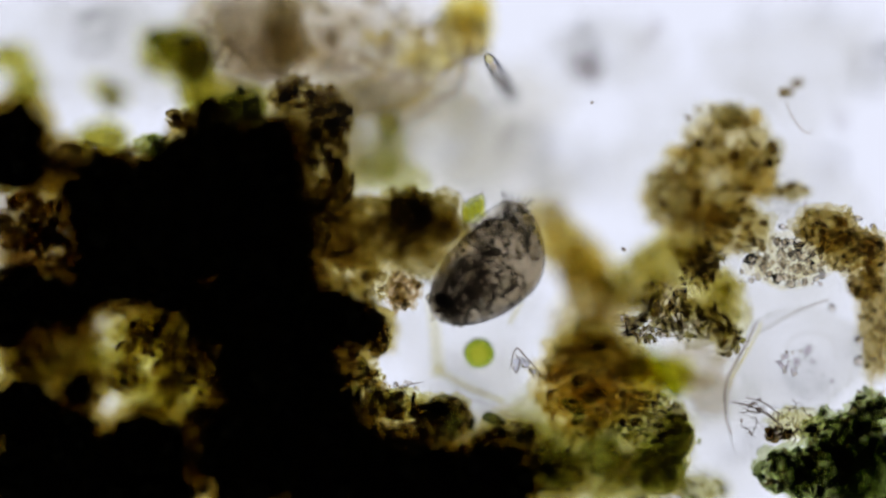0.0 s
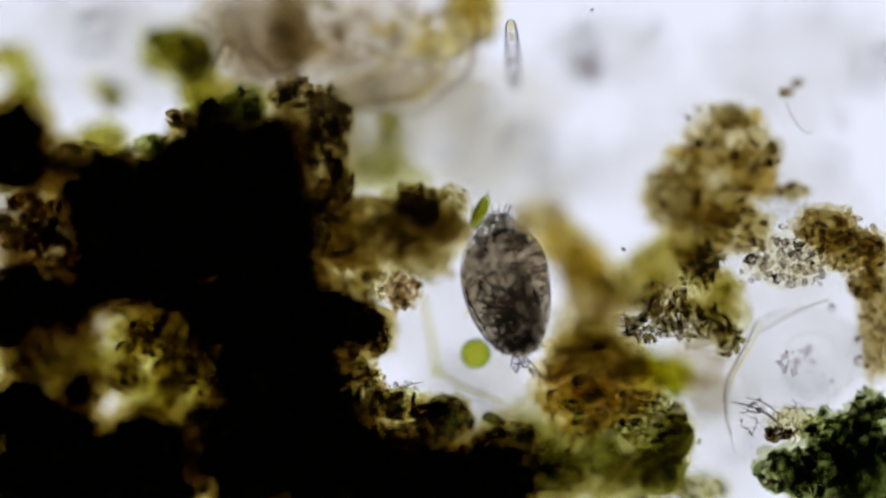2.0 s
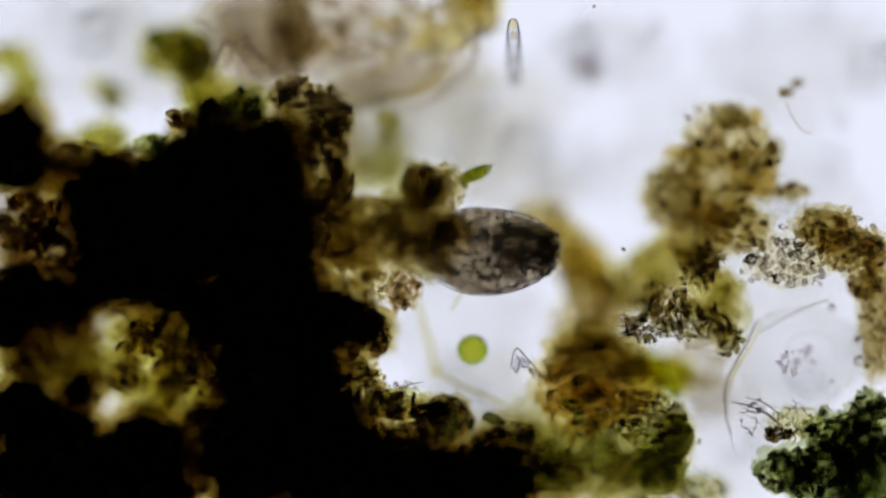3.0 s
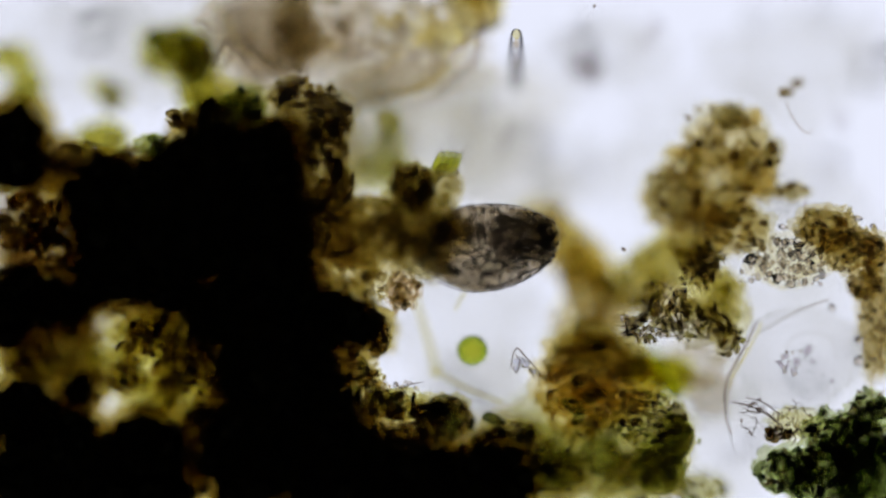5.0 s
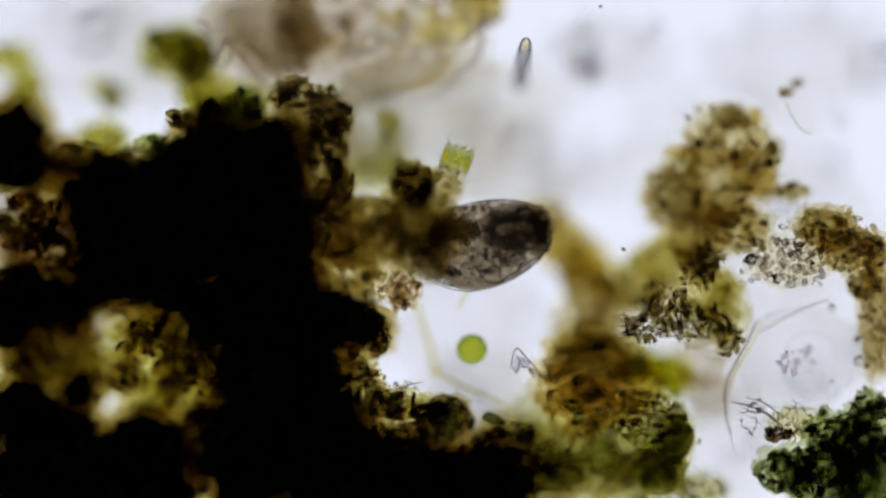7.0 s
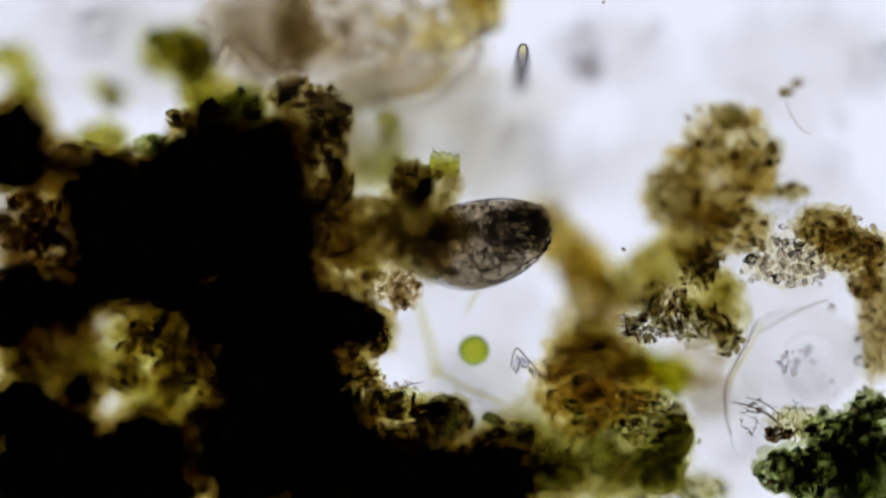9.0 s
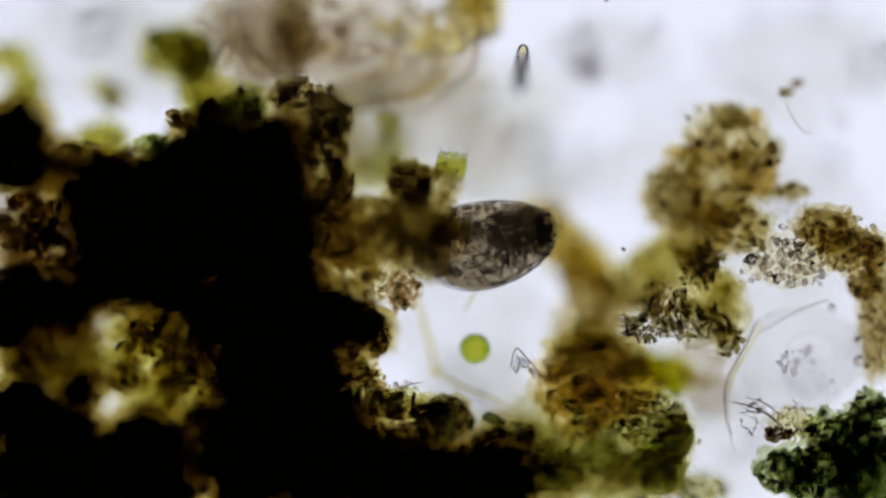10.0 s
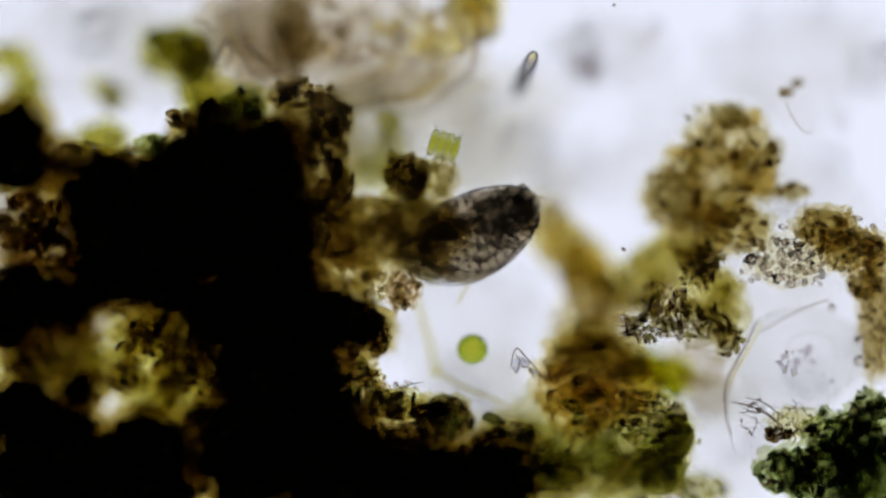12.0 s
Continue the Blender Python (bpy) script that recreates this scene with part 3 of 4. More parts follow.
clump("slime", "small olive slime patch by the black mass", "algae",
      [(175, 245, -105, 45, 32, 50), (12, 100, -125, 38, 24, 40), (172, 150, -138, 26, 16, 26), (198, 168, -138, 22, 14, 24), (40, 150, -130, 30, 40, 40)],
      [(M_OLIVE, 1.0)], 11.2, 0.60, soft=V_TUFT)
clump("slime", "green cells low on the edge of the humus", "algae",
      [(270, 258, -22, 32, 22, 24), (430, 185, -30, 40, 26, 30), (400, 200, -66, 60, 30, 48)],
      [(M_GREEN, 1.0)], 9.6, 1.12, soft=V_GREEN)
clump("slime", "yellow green slime column out of focus", "slime",
      [(690, 260, -98, 25, 55, 48), (660, 300, -98, 40, 40, 48), (715, 330, -82, 40, 50, 48)],
      [(M_OLIVE, 1.0)], 12.8, 0.30, soft=V_COLUMN)
clump("slime", "lime green slime blob under the floc", "slime",
      [(1190, 665, -90, 40, 32, 40), (1140, 660, -98, 40, 30, 40)],
      [(M_LIME, 1.0)], 12.8, 0.22, soft=V_LIME)
clump("slime", "pale brown slime beside the open channel", "slime",
      [(1235, 645, -80, 60, 46, 40), (1260, 700, -90, 40, 40, 40)],
      [(M_TAN, 1.0)], 10, 0.3, soft=V_HAZE)
# Haze bodies added only to warm the tone of the lit background.
clump("slime", "pale straw haze added under the cloud", "slime",
      [(760, 250, -150, 170, 90, 24), (640, 230, -150, 110, 90, 24), (880, 180, -155, 120, 80, 20), (900, 330, -155, 120, 60, 20)],
      [(M_CLEAR, 1.0)], 19.2, 0.03, soft=V_STRAWHAZE)
# Added haze: it tints the lit water cream round the flocs.
clump("slime", "cream haze added round the flocs", "slime",
      [(1290, 300, -150, 190, 150, 24), (1400, 430, -155, 170, 120, 20), (1190, 560, -150, 150, 120, 24), (1420, 640, -150, 150, 120, 20), (1290, 780, -150, 90, 110, 24), (850, 700, -150, 120, 80, 24), (300, 60, -150, 160, 100, 24)],
      [(M_CLEAR, 1.0)], 19.2, 0.03, soft=V_CREAM)
# Faint tinted sheets put in for the unevenness of the bright background.
clump("slime", "pale grey haze added over the slide", "slime",
      [(720, 200, -150, 170, 100, 24), (930, 300, -160, 180, 70, 20), (1250, 690, -150, 110, 70, 24), (860, 730, -130, 100, 50, 30), (1080, 90, -150, 110, 70, 24), (150, 90, -150, 220, 110, 24), (1430, 100, -160, 160, 90, 18), (820, 560, -165, 160, 120, 18), (620, 240, -150, 110, 120, 24)],
      [(M_CLEAR, 1.0)], 19.2, 0.04, soft=V_WATERHAZE)


# ---- single things ----
def speck(label, u, v, w, r, mat, n=3):
    ob = thing("speck", label, "speck", spot(u, v, w), "loose specks")
    pts = np.array(spot(u, v, w)) + rng.normal(size=(n, 3)) * r * 0.6 * U
    hang("grain", strew(pts, np.full(n, r * U) * rng.uniform(0.6, 1.1, n), 2), mat, ob, kind="stuff" if n > 1 else "")
    return ob


speck("blurred grey brown speck in the water", 1042, 110, -110, 17, V_MOTE, 14)
speck("blurred faint grey speck in the water", 1165, 50, -112, 17, V_MOTE, 3)
speck("blurred faint grey speck in the water", 1488, 205, -106, 17, V_MOTE, 3)
speck("tiny dark ring-like speck", 1100, 441, 0, 5, M_BEAD, 1)
twin = thing("cell_pair", "two brown joined cells trailing a thin thread", "algae", spot(1400, 160, -8))
dots(twin, "cell", [(1390, 163, -44, 14), (1413, 147, -58, 12.5)], M_UMBER, 3)
threads(twin, "thread", [(1.8, [(1392, 178, -20), (1405, 210, -20), (1428, 235, -20), (1440, 228, -20)])], V_STRAND)

V_WALL = veil("sac_wall", [(0.93, 0.925, 0.915), (0.965, 0.963, 0.955), (0.995, 0.995, 0.99)], 30)
M_FAINT = matter("faint_granule", [(0.96, 0.94, 0.94), (0.88, 0.84, 0.86)], 1.2, 0.03, 0.01)
sac = thing("cell_sac", "large clear empty cell sac with a thin wrinkled wall", "cell", spot(1415, 640, -60))
hang_soft("wall", soft_body((1415, 635, -30, 116, 92, 34), 0.16, (1.0,), 4), V_WALL, sac)
threads(sac, "wrinkle", [(3.4, [(1342, 568, -16), (1320, 612, -12), (1292, 662, -8), (1283, 700, -6), (1286, 745, -10), (1296, 770, -14)])], V_STRAND)
threads(sac, "wrinkle", [(3.2, [(1350, 572, -26), (1328, 615, -24), (1302, 660, -22), (1292, 690, -22)])], V_YELLOW)
threads(sac, "wrinkle", [(2.4, [(1345, 590, -26), (1410, 552, -22), (1470, 530, -18)]), (3, [(1510, 735, -14), (1540, 715, -14), (1568, 690, -16)])], V_STRAND)
threads(sac, "wrinkle", [(4, [(1335, 575, -12), (1312, 630, -10), (1288, 690, -8), (1284, 740, -8)]),
                         (3, [(1290, 712, -8), (1400, 722, -10), (1510, 728, -10)]),
                         (3, [(1284, 700, -8), (1292, 760, -8), (1300, 800, -10)])], M_CLEAR)
threads(sac, "wrinkle", [(2.2, [(1388, 625, -14), (1405, 598, -16), (1440, 588, -18), (1474, 604, -18), (1482, 640, -16)]), (1.8, [(1398, 650, -12), (1425, 634, -12), (1448, 612, -14)]), (2.0, [(1505, 600, -20), (1512, 640, -18), (1500, 690, -16)])], V_WALL)
dots(sac, "granule", [(1383, 645, -8, 5), (1402, 655, -8, 3), (1390, 632, -16, 5), (1432, 620, -30, 8), (1440, 640, -30, 5), (1473, 675, -4, 3.5), (1412, 640, -24, 6), (1375, 640, -10, 3), (1395, 648, -12, 4)], M_FAINT)

tangle = thing("thread_tangle", "tangle of dark thin threads by the algal mass", "threads", spot(1370, 740, -20))
threads(tangle, "thread", [(1.6, [(1318, 703, 0), (1350, 712, 0), (1375, 730, 0), (1392, 738, 0)]), (2, [(1296, 712, -2), (1335, 722, 0), (1368, 742, 2), (1392, 770, 0)]),
                           (1.4, [(1345, 720, 2), (1380, 750, 0), (1400, 775, -2)]), (1.5, [(1360, 770, 0), (1385, 762, 0), (1408, 775, 0), (1400, 790, 0)])], M_THREAD)
for k in range(10):
    u0, v0, a = 1300 + rng.uniform(0, 110), 704 + rng.uniform(0, 56), rng.uniform(-0.3, 1.5)
    line = [(u0, v0, rng.uniform(-10, 4))]
    for j in range(4):
        line.append((line[-1][0] + 9 * math.cos(a), line[-1][1] + 9 * math.sin(a), rng.uniform(-8, 4)))
        a += rng.uniform(-0.7, 0.9)
    threads(tangle, "thread", [(rng.uniform(0.7, 1.4), line)], M_THREAD)
hang_soft("film", soft_body((1410, 750, -22, 50, 30, 12), 0.45, (1.0, 0.7), 3, 2.2), V_MOSS, tangle)
hang("grit", strew(scatter((1384, 768, -2, 26, 12, 6), 46, 0.0), 3.2 * U * rng.lognormal(0, 0.4, 46), 2, 0.4), M_SPECK, tangle, kind="stuff")
hang("grit", strew(scatter((1410, 752, -6, 50, 26, 8), 70, 0.0), 2.4 * U * rng.lognormal(0, 0.4, 70), 1, 0.4), M_BROWN, tangle, kind="stuff")
dots(tangle, "bead", [(1328, 718, 0, 7), (1343, 726, 2, 6), (1378, 772, 0, 9), (1410, 762, 0, 5), (1395, 752, 0, 5)] + [(1300 + rng.uniform(0, 140), 705 + rng.uniform(0, 70), rng.uniform(-10, 4), rng.uniform(1.5, 4)) for _ in range(40)], M_BEAD)

shard = thing("silica_shard", "clear jagged silica shard by the rusty floc", "diatom", spot(930, 645, -4))
threads(shard, "ridge", [(1.8, [(904, 650, 0), (908, 628, 0), (916, 617, 0), (930, 632, 0), (945, 648, 0), (958, 668, 0)]), (1.6, [(906, 648, 2), (914, 660, 2), (920, 640, 2), (912, 628, 2)]), (1.6, [(922, 650, 0), (938, 652, 0), (946, 672, 0)])], M_THREAD)
dots(shard, "facet", [(918, 640, 0, 9), (930, 645, 0, 8), (942, 658, 0, 9), (914, 652, 0, 6)], M_SILICA)
spine = thing("bristle", "thin curved bristle on the crumbs", "thread", spot(730, 690, -4))
threads(spine, "bristle_shaft", [(1.5, [(700, 690, 0), (722, 682, 0), (748, 677, 0)])], M_THREAD)


def build_alga():
    ob = thing("green_alga", "round lime green algal cell with a pale wall", "algae", spot(850, 628, -10))
    vs, fs = ball(4)
    sap = mesh_of("granule", pebble(2, 0.3)[0] * U, ball(2)[1], V_ALGA)
    part("chloroplast", mesh_of("chloroplast", vs * 15 * U, fs, V_LIME), ob, "lime green cup-shaped chloroplast")
    for k in range(22):
        a, q = 2.399 * k, 19.5 + 1.5 * math.sin(3.0 * k)
        at = Matrix.LocRotScale(Vector((q * math.cos(a), q * math.sin(a), 3.0 * math.sin(5.0 * k))) * U, Euler((k, 2 * k, 0)), Vector((6.5, 5.0, 5.5)))
        part("granule", sap, ob, "", at)
    part("wall", mesh_of("wall", vs * 27 * U, fs, V_GREENISH), ob, "thin green tinted cell wall")
    return ob


V_GREENISH = matter("green_cell_wall", [(0.8, 0.85, 0.46), (0.86, 0.89, 0.54)], 1.18, 0.08, 0.02, bump=0.05, mottle=0.15)
alga = build_alga()


def build_filament():
    ob = thing("pale_filament", "pale yellow bent filament out of focus", "filament", spot(772, 660, -45))
    hang("lower_arm", tube([spot(772, 660, -45), spot(830, 690, -24), spot(888, 712, -20)], [7 * U, 8 * U, 6 * U], 10), V_STRAW, ob)
    hang("joint", strew([np.array(spot(772, 660, -45))], [11 * U], 3, 0.1), V_STRAW, ob)
    arm = hang("upper_arm", tube([spot(772, 660, -45), spot(772, 600, -45), spot(768, 520, -45)], [11 * U, 11 * U, 9 * U], 10), V_STRAW, ob)
    return ob, arm


V_STRAW = veil("pale_straw", [(0.92, 0.9, 0.74), (0.95, 0.935, 0.83), (0.98, 0.972, 0.91)], 40)
filament, upper_arm = build_filament()


V_GRAIN = veil("grey_grain", [(0.55, 0.51, 0.48), (0.72, 0.69, 0.66), (0.85, 0.83, 0.8)], 200)


def build_diatom():
    """A glassy rod: its long axis along +y, its sharp end at the origin's north."""
    ob = thing("rod_diatom", "clear rod diatom with dark edges and yellow tip", "diatom", spot(905, 60, 0))
    n, sides, r = 20, 16, 12.5
    def rod(rr, l0, l1):
        vs, fs = [], []
        for k in range(n + 1):
            s = -1 + 2 * k / n
            q = rr * (1 - abs(s) ** 6) ** 0.5 * (0.86 + 0.14 * math.cos(s * 1.5))
            for j in range(sides):
                a = 2 * math.pi * j / sides
                vs.append((q * math.cos(a) * U, (l0 + (l1 - l0) * (s + 1) / 2) * U, q * math.sin(a) * U))
        for k in range(n):
            for j in range(sides):
                a, b = k * sides + j, k * sides + (j + 1) % sides
                fs.append((a, b, b + sides, a + sides))
        return vs, fs
    part("valve", mesh_of("valve", *rod(r, -140, 10), M_VALVE), ob, "clear silica valve with dark outline")
    part("plastid", mesh_of("plastid", *rod(8, -14, 6), V_YELLOW), ob, "pale yellow plastid")
    part("plastid", mesh_of("plastid", *rod(7.5, -38, -20), V_ROSY), ob, "grey plastid")
    part("plastid", mesh_of("plastid", *rod(8, -62, -46), V_MOTE), ob, "grey plastid")
    part("plastid", mesh_of("plastid", *rod(8, -84, -72), V_STRAND), ob, "grey plastid")
    part("plastid", mesh_of("plastid", *rod(8, -128, -96), V_MOTE), ob, "grey plastid")
    return ob


diatom = build_diatom()


def build_colony():
    """Four spindle cells side by side, the outer two with spines."""
    ob = thing("green_colony", "flat colony of four lime green spindle cells with spines", "algae", spot(870, 385, 0))
    vs, fs = ball(3)
    for k in range(4):
        x = (k - 1.5) * 13.5
        v = vs.copy()
        v[:, 1] = np.sign(v[:, 1]) * np.abs(v[:, 1]) ** 0.7
        v = v * np.array([7.8, 24.5 if k in (0, 3) else 26.5, 9.0])
        v[:, 0] *= 1 + 0.3 * vs[:, 1] ** 2
        v[:, 0] += x
        part("cell", mesh_of("cell", v * U, fs, M_CELL), ob)
        w = vs * np.array([4.6, 15.0, 5.5])
        w[:, 0] += x
        part("chloroplast", mesh_of("chloroplast", w * U, fs, V_LIME), ob)
    for sx in (-1, 1):
        for sy in (-1, 1):
            line = [Vector((sx * 21 * U, sy * 21 * U, 0)), Vector((sx * 24 * U, sy * 27 * U, 0)), Vector((sx * 29 * U, sy * 33 * U, 0))]
            v, f = tube(line, [1.1 * U, 0.8 * U, 0.3 * U], 6)
            part("spine", mesh_of("spine", v, f, M_THREAD), ob)
    return ob


M_CELL = matter("lime_cell_wall", [(0.88, 0.9, 0.6), (0.82, 0.855, 0.52), (0.93, 0.935, 0.7)], 1.16, 0.04, 0.01, mottle=0.2)
colony = build_colony()


def build_rotifer():
    """The animal: the tail along +x from a ball joint at its origin, the head along -x, belly at -y."""
    ob = thing("rotifer", "grey translucent rotifer with a glassy lorica and dark gut", "rotifer", spot(870, 460, 0))
    vs, fs = ball(5)
    R, TAIL, HEAD = 78.0, 152.0, 114.0

    def half(x):
        """Half the animal's width at x."""
        x = np.asarray(x, float)
        tail = R * np.clip(1 - np.abs(x / (TAIL + 3)) ** 2.2, 0, 1) ** 0.62
        head = R * np.clip(1 - np.abs(x / (HEAD + 5)) ** 2.0, 0, 1) ** 0.85
        return np.where(x >= 0, tail, head)

    def shell(way, grow=1.0, thick=0.78, lump=0.0, seed=0.0, dy=0.0):
        """One half of the animal, closed by a round end at the joint; way is +1 for the trunk, -1 for the head."""
        s = vs[:, 0]
        long = TAIL if way > 0 else HEAD
        x = np.where(s >= 0, way * long * np.sin(s * math.pi / 2), way * R * s)
        free = s >= 0
        h = np.where(free, half(way * np.abs(x)), np.sqrt(np.clip(R * R - x * x, 0, None)))
        rim = np.maximum(np.hypot(vs[:, 1], vs[:, 2]), 1e-6)
        k = grow * h
        if lump:
            off = Vector((seed, 3.1, 7.7))
            k = k * np.array([1 + lump * noise.fractal(Vector(p) * 3.4 + off, 0.7, 2.0, 4) for p in vs])
        p = np.stack([x * (0.35 + 0.65 * grow), vs[:, 1] / rim * k + 10 * (x / TAIL) ** 2 * (way > 0) * free + dy, vs[:, 2] / rim * k * thick], 1)
        return p * U

    def blob(mid, size, lump=0.25, seed=2.0):
        off = Vector((seed, 1.3, 4.4))
        k = np.array([1 + lump * noise.fractal(Vector(p) * 2.6 + off, 0.7, 2.0, 4) for p in vs])
        return (vs * k[:, None] * np.array(size) + np.array(mid)) * U

    def granules(owner, n, x0, x1, size, mat, fill=0.92, low=0.0, skew=0.0):
        """Grains inside the animal from x0 to x1, in its outline."""
        x = rng.uniform(x0, x1, n)
        a = rng.uniform(0, 2 * math.pi, n)
        q = np.sqrt(rng.uniform(low, 1, n)) * fill
        h = half(x)
        pts = np.stack([x, h * q * np.cos(a) + 10 * (x / TAIL) ** 2 * (x > 0) + skew, h * q * np.sin(a) * 0.22], 1)
        v, f = strew(pts * U, size * U * rng.lognormal(0, 0.45, n), 1 if size < 4 else 2, 0.45)
        part("granule", mesh_of("granule", v, f, mat, False), owner, "", None, "stuff")

    def body_line(owner, name, pts, r, mat):
        part(name, mesh_of(name, *tube([Vector(p) * U for p in pts], [0.5 * r * U, r * U, 0.5 * r * U], 6), mat), owner)

    def skin(x, a, lift=0.97):
        """A point on the shell: a is the angle from the back (+y) over the upper side."""
        h = float(half(x)) * lift
        return Vector((x, h * math.cos(a) + 10 * (x / TAIL) ** 2 * (x > 0), h * math.sin(a) * 0.16))

    part("lorica", mesh_of("lorica", shell(1), fs, M_SHELL), ob, "clear glassy outer shell")
    part("body", mesh_of("body", shell(1, 0.95, 0.6, 0.05, 1), fs, V_BODY), ob, "grey translucent body")
    part("tissue", mesh_of("tissue", shell(1, 0.95, 0.14, 0.03, 5), fs, V_TISSUE), ob, "mottled beige tissue")
    part("tissue", mesh_of("tissue", shell(1, 0.9, 0.06, 0.08, 9), fs, V_CURD), ob, "mottled beige tissue")
    for k, (mid, size) in enumerate((((84, 14, 2), (56, 38, 9)), ((78, 16, 0), (42, 26, 6)), ((102, 6, 0), (26, 30, 7)), ((50, 34, 0), (40, 16, 6)))):
        part("gut", mesh_of("gut", blob(mid, size, 0.35, 2.0 + k), fs, V_GUT), ob, "dark grey gut")
    for mid, size in (((66, 46, 8), (14, 7, 4)), ((92, 40, 8), (16, 8, 4)), ((30, -34, 6), (20, 12, 5)), ((6, -20, 6), (14, 12, 5)), ((70, -32, 6), (18, 9, 4)), ((112, -8, 6), (12, 9, 4)), ((118, 26, 6), (9, 7, 4))):
        part("oil_drop", mesh_of("oil_drop", blob(mid, size, 0.3, mid[0]), fs, M_DROP), ob, "pale glassy oil drop")
    granules(ob, 560, -20, 140, 2.3, M_MEAL)
    granules(ob, 170, 30, 130, 3.0, M_MEAL, 0.7, 0.0, 8)
    granules(ob, 170, -10, 138, 4.2, M_GRIT, 0.94)
    granules(ob, 240, -10, 142, 2.6, M_GRIT, 0.99, 0.82)
    granules(ob, 150, -10, 142, 2.0, V_GRAIN, 1.0, 0.9)
    # folds running along the shell, and short wrinkles across them
    for k in range(9):
        a = rng.uniform(0.15, 2.9)
        x0, x1 = rng.uniform(-20, 60), rng.uniform(90, 142)
        body_line(ob, "fold_and_rim", [skin(x, a + 0.1 * math.sin(x * 0.06 + k)) for x in np.linspace(x0, x1, 6)], 1.9, V_CREASE_RIM)
    for k in range(26):
        x, a = rng.uniform(10, 140), rng.uniform(0.2, 2.9)
        body_line(ob, "wrinkle", [skin(x + 3 * math.sin(2.0 * j + k), a + 0.16 * j) for j in range(4)], 1.7, V_CREASE_RIM)
    # grey lines along back and belly, painting in the shell's dark refracted outline
    body_line(ob, "fold_and_rim", [skin(x, 0.0, 0.995) for x in np.linspace(-10, 150, 8)], 2.0, V_CREASE_RIM)
    body_line(ob, "fold_and_rim", [skin(x, math.pi, 0.995) for x in np.linspace(-10, 150, 8)], 2.0, V_CREASE_RIM)

    # the head, which bends on the trunk
    head = part("head", mesh_of("head", shell(-1), fs, M_NECK), ob, "narrow wrinkled head with a clear shell")
    part("flesh", mesh_of("flesh", shell(-1, 0.95, 0.14, 0.04, 3), fs, V_TISSUE), head, "mottled beige tissue")
    granules(head, 280, -104, -10, 2.4, M_MEAL)
    granules(head, 200, -106, -10, 3.2, M_GRIT, 0.96)
    for mid, size in (((-62, 6, 6), (20, 16, 6)), ((-34, -30, 5), (16, 12, 5)), ((-82, -8, 5), (12, 10, 5)), ((-52, 32, 5), (14, 10, 5))):
        part("oil_drop", mesh_of("oil_drop", blob(mid, size, 0.3, mid[0]), fs, M_DROP), head, "pale glassy oil drop")
    for k in range(7):
        x = -44 - 10.5 * k
        body_line(head, "ring", [skin(x + 4 * math.sin(2.2 * a + k), a) for a in np.linspace(0.1, 3.0, 8)], 1.5, V_CREASE_RIM)
    for k in range(16):
        x, a = rng.uniform(-90, -10), rng.uniform(0.2, 2.9)
        body_line(head, "wrinkle", [skin(x + 9 * j, a + 0.12 * math.sin(1.5 * j + k)) for j in range(4)], 1.5, V_CREASE_RIM)
    for k in range(14):
        a = 2 * math.pi * k / 14
        p = Vector((-108, 22 * math.cos(a), 15 * math.sin(a)))
        body_line(head, "cilium", [p, p + Vector((-8, 5 * math.cos(a), 3 * math.sin(a))), p + Vector((-15, 9 * math.cos(a + 0.3), 5 * math.sin(a)))], 0.9, V_CREASE_RIM)

    # the foot, a forked spike, pointing along +x from its own origin
    tip = [Vector((0, 0, 0)), Vector((40 * U, 1.5 * U, 0)), Vector((84 * U, 0, 0))]
    foot = part("foot", mesh_of("foot", *tube(tip, [6 * U, 5.5 * U, 4.5 * U, 0.6 * U], 10), M_VALVE), ob, "clear pointed foot")
    part("core", mesh_of("core", *tube([p * 0.93 for p in tip], [2.6 * U, 2.4 * U, 1.6 * U], 8), V_STRAND), foot, "grey core of the foot")
    for sy in (-1, 1):
        core = [Vector((44 * U, sy * 1.5 * U, 0)), Vector((64 * U, sy * 3.0 * U, 0)), Vector((80 * U, sy * 2.0 * U, 0))]
        part("toe", mesh_of("toe", *tube(core, [2.2 * U, 2.9 * U, 0.9 * U], 8), V_GRAIN), foot, "grey toe at the foot's end")
    return ob, head, foot


V_BODY = veil("grey_flesh", [(0.92, 0.9, 0.865), (0.945, 0.93, 0.9), (0.965, 0.955, 0.935)], 70)
V_TISSUE = veil("mottled_tissue", [(0.78, 0.755, 0.71), (0.972, 0.95, 0.9), (1.0, 0.998, 0.98)], 420)
V_CURD = veil("curdled_tissue", [(0.73, 0.705, 0.665), (0.97, 0.947, 0.895), (1.0, 0.998, 0.975)], 240)
V_GUT = veil("grey_gut", [(0.7, 0.69, 0.68), (0.92, 0.91, 0.895), (1.0, 0.995, 0.985)], 260)
V_CREASE_RIM = veil("grey_crease_rim", [(0.4, 0.4, 0.42), (0.56, 0.555, 0.57), (0.75, 0.74, 0.75)], 120)
M_DROP = matter("oil_drop", [(0.985, 0.985, 0.975), (0.96, 0.965, 0.95)], 1.12, 0.02, 0.0, bump=0.1, mottle=0.05)
M_MEAL = matter("brown_meal", [(0.84, 0.8, 0.74), (0.96, 0.94, 0.9), (0.99, 0.98, 0.965), (0.92, 0.89, 0.84)], 1.14, 0.02, 0.01)
M_NECK = matter("clear_head_shell", [(0.96, 0.955, 0.945), (0.985, 0.98, 0.975)], 1.03, 0.0, 0.01, 40, 150, 0.2, 0.05)
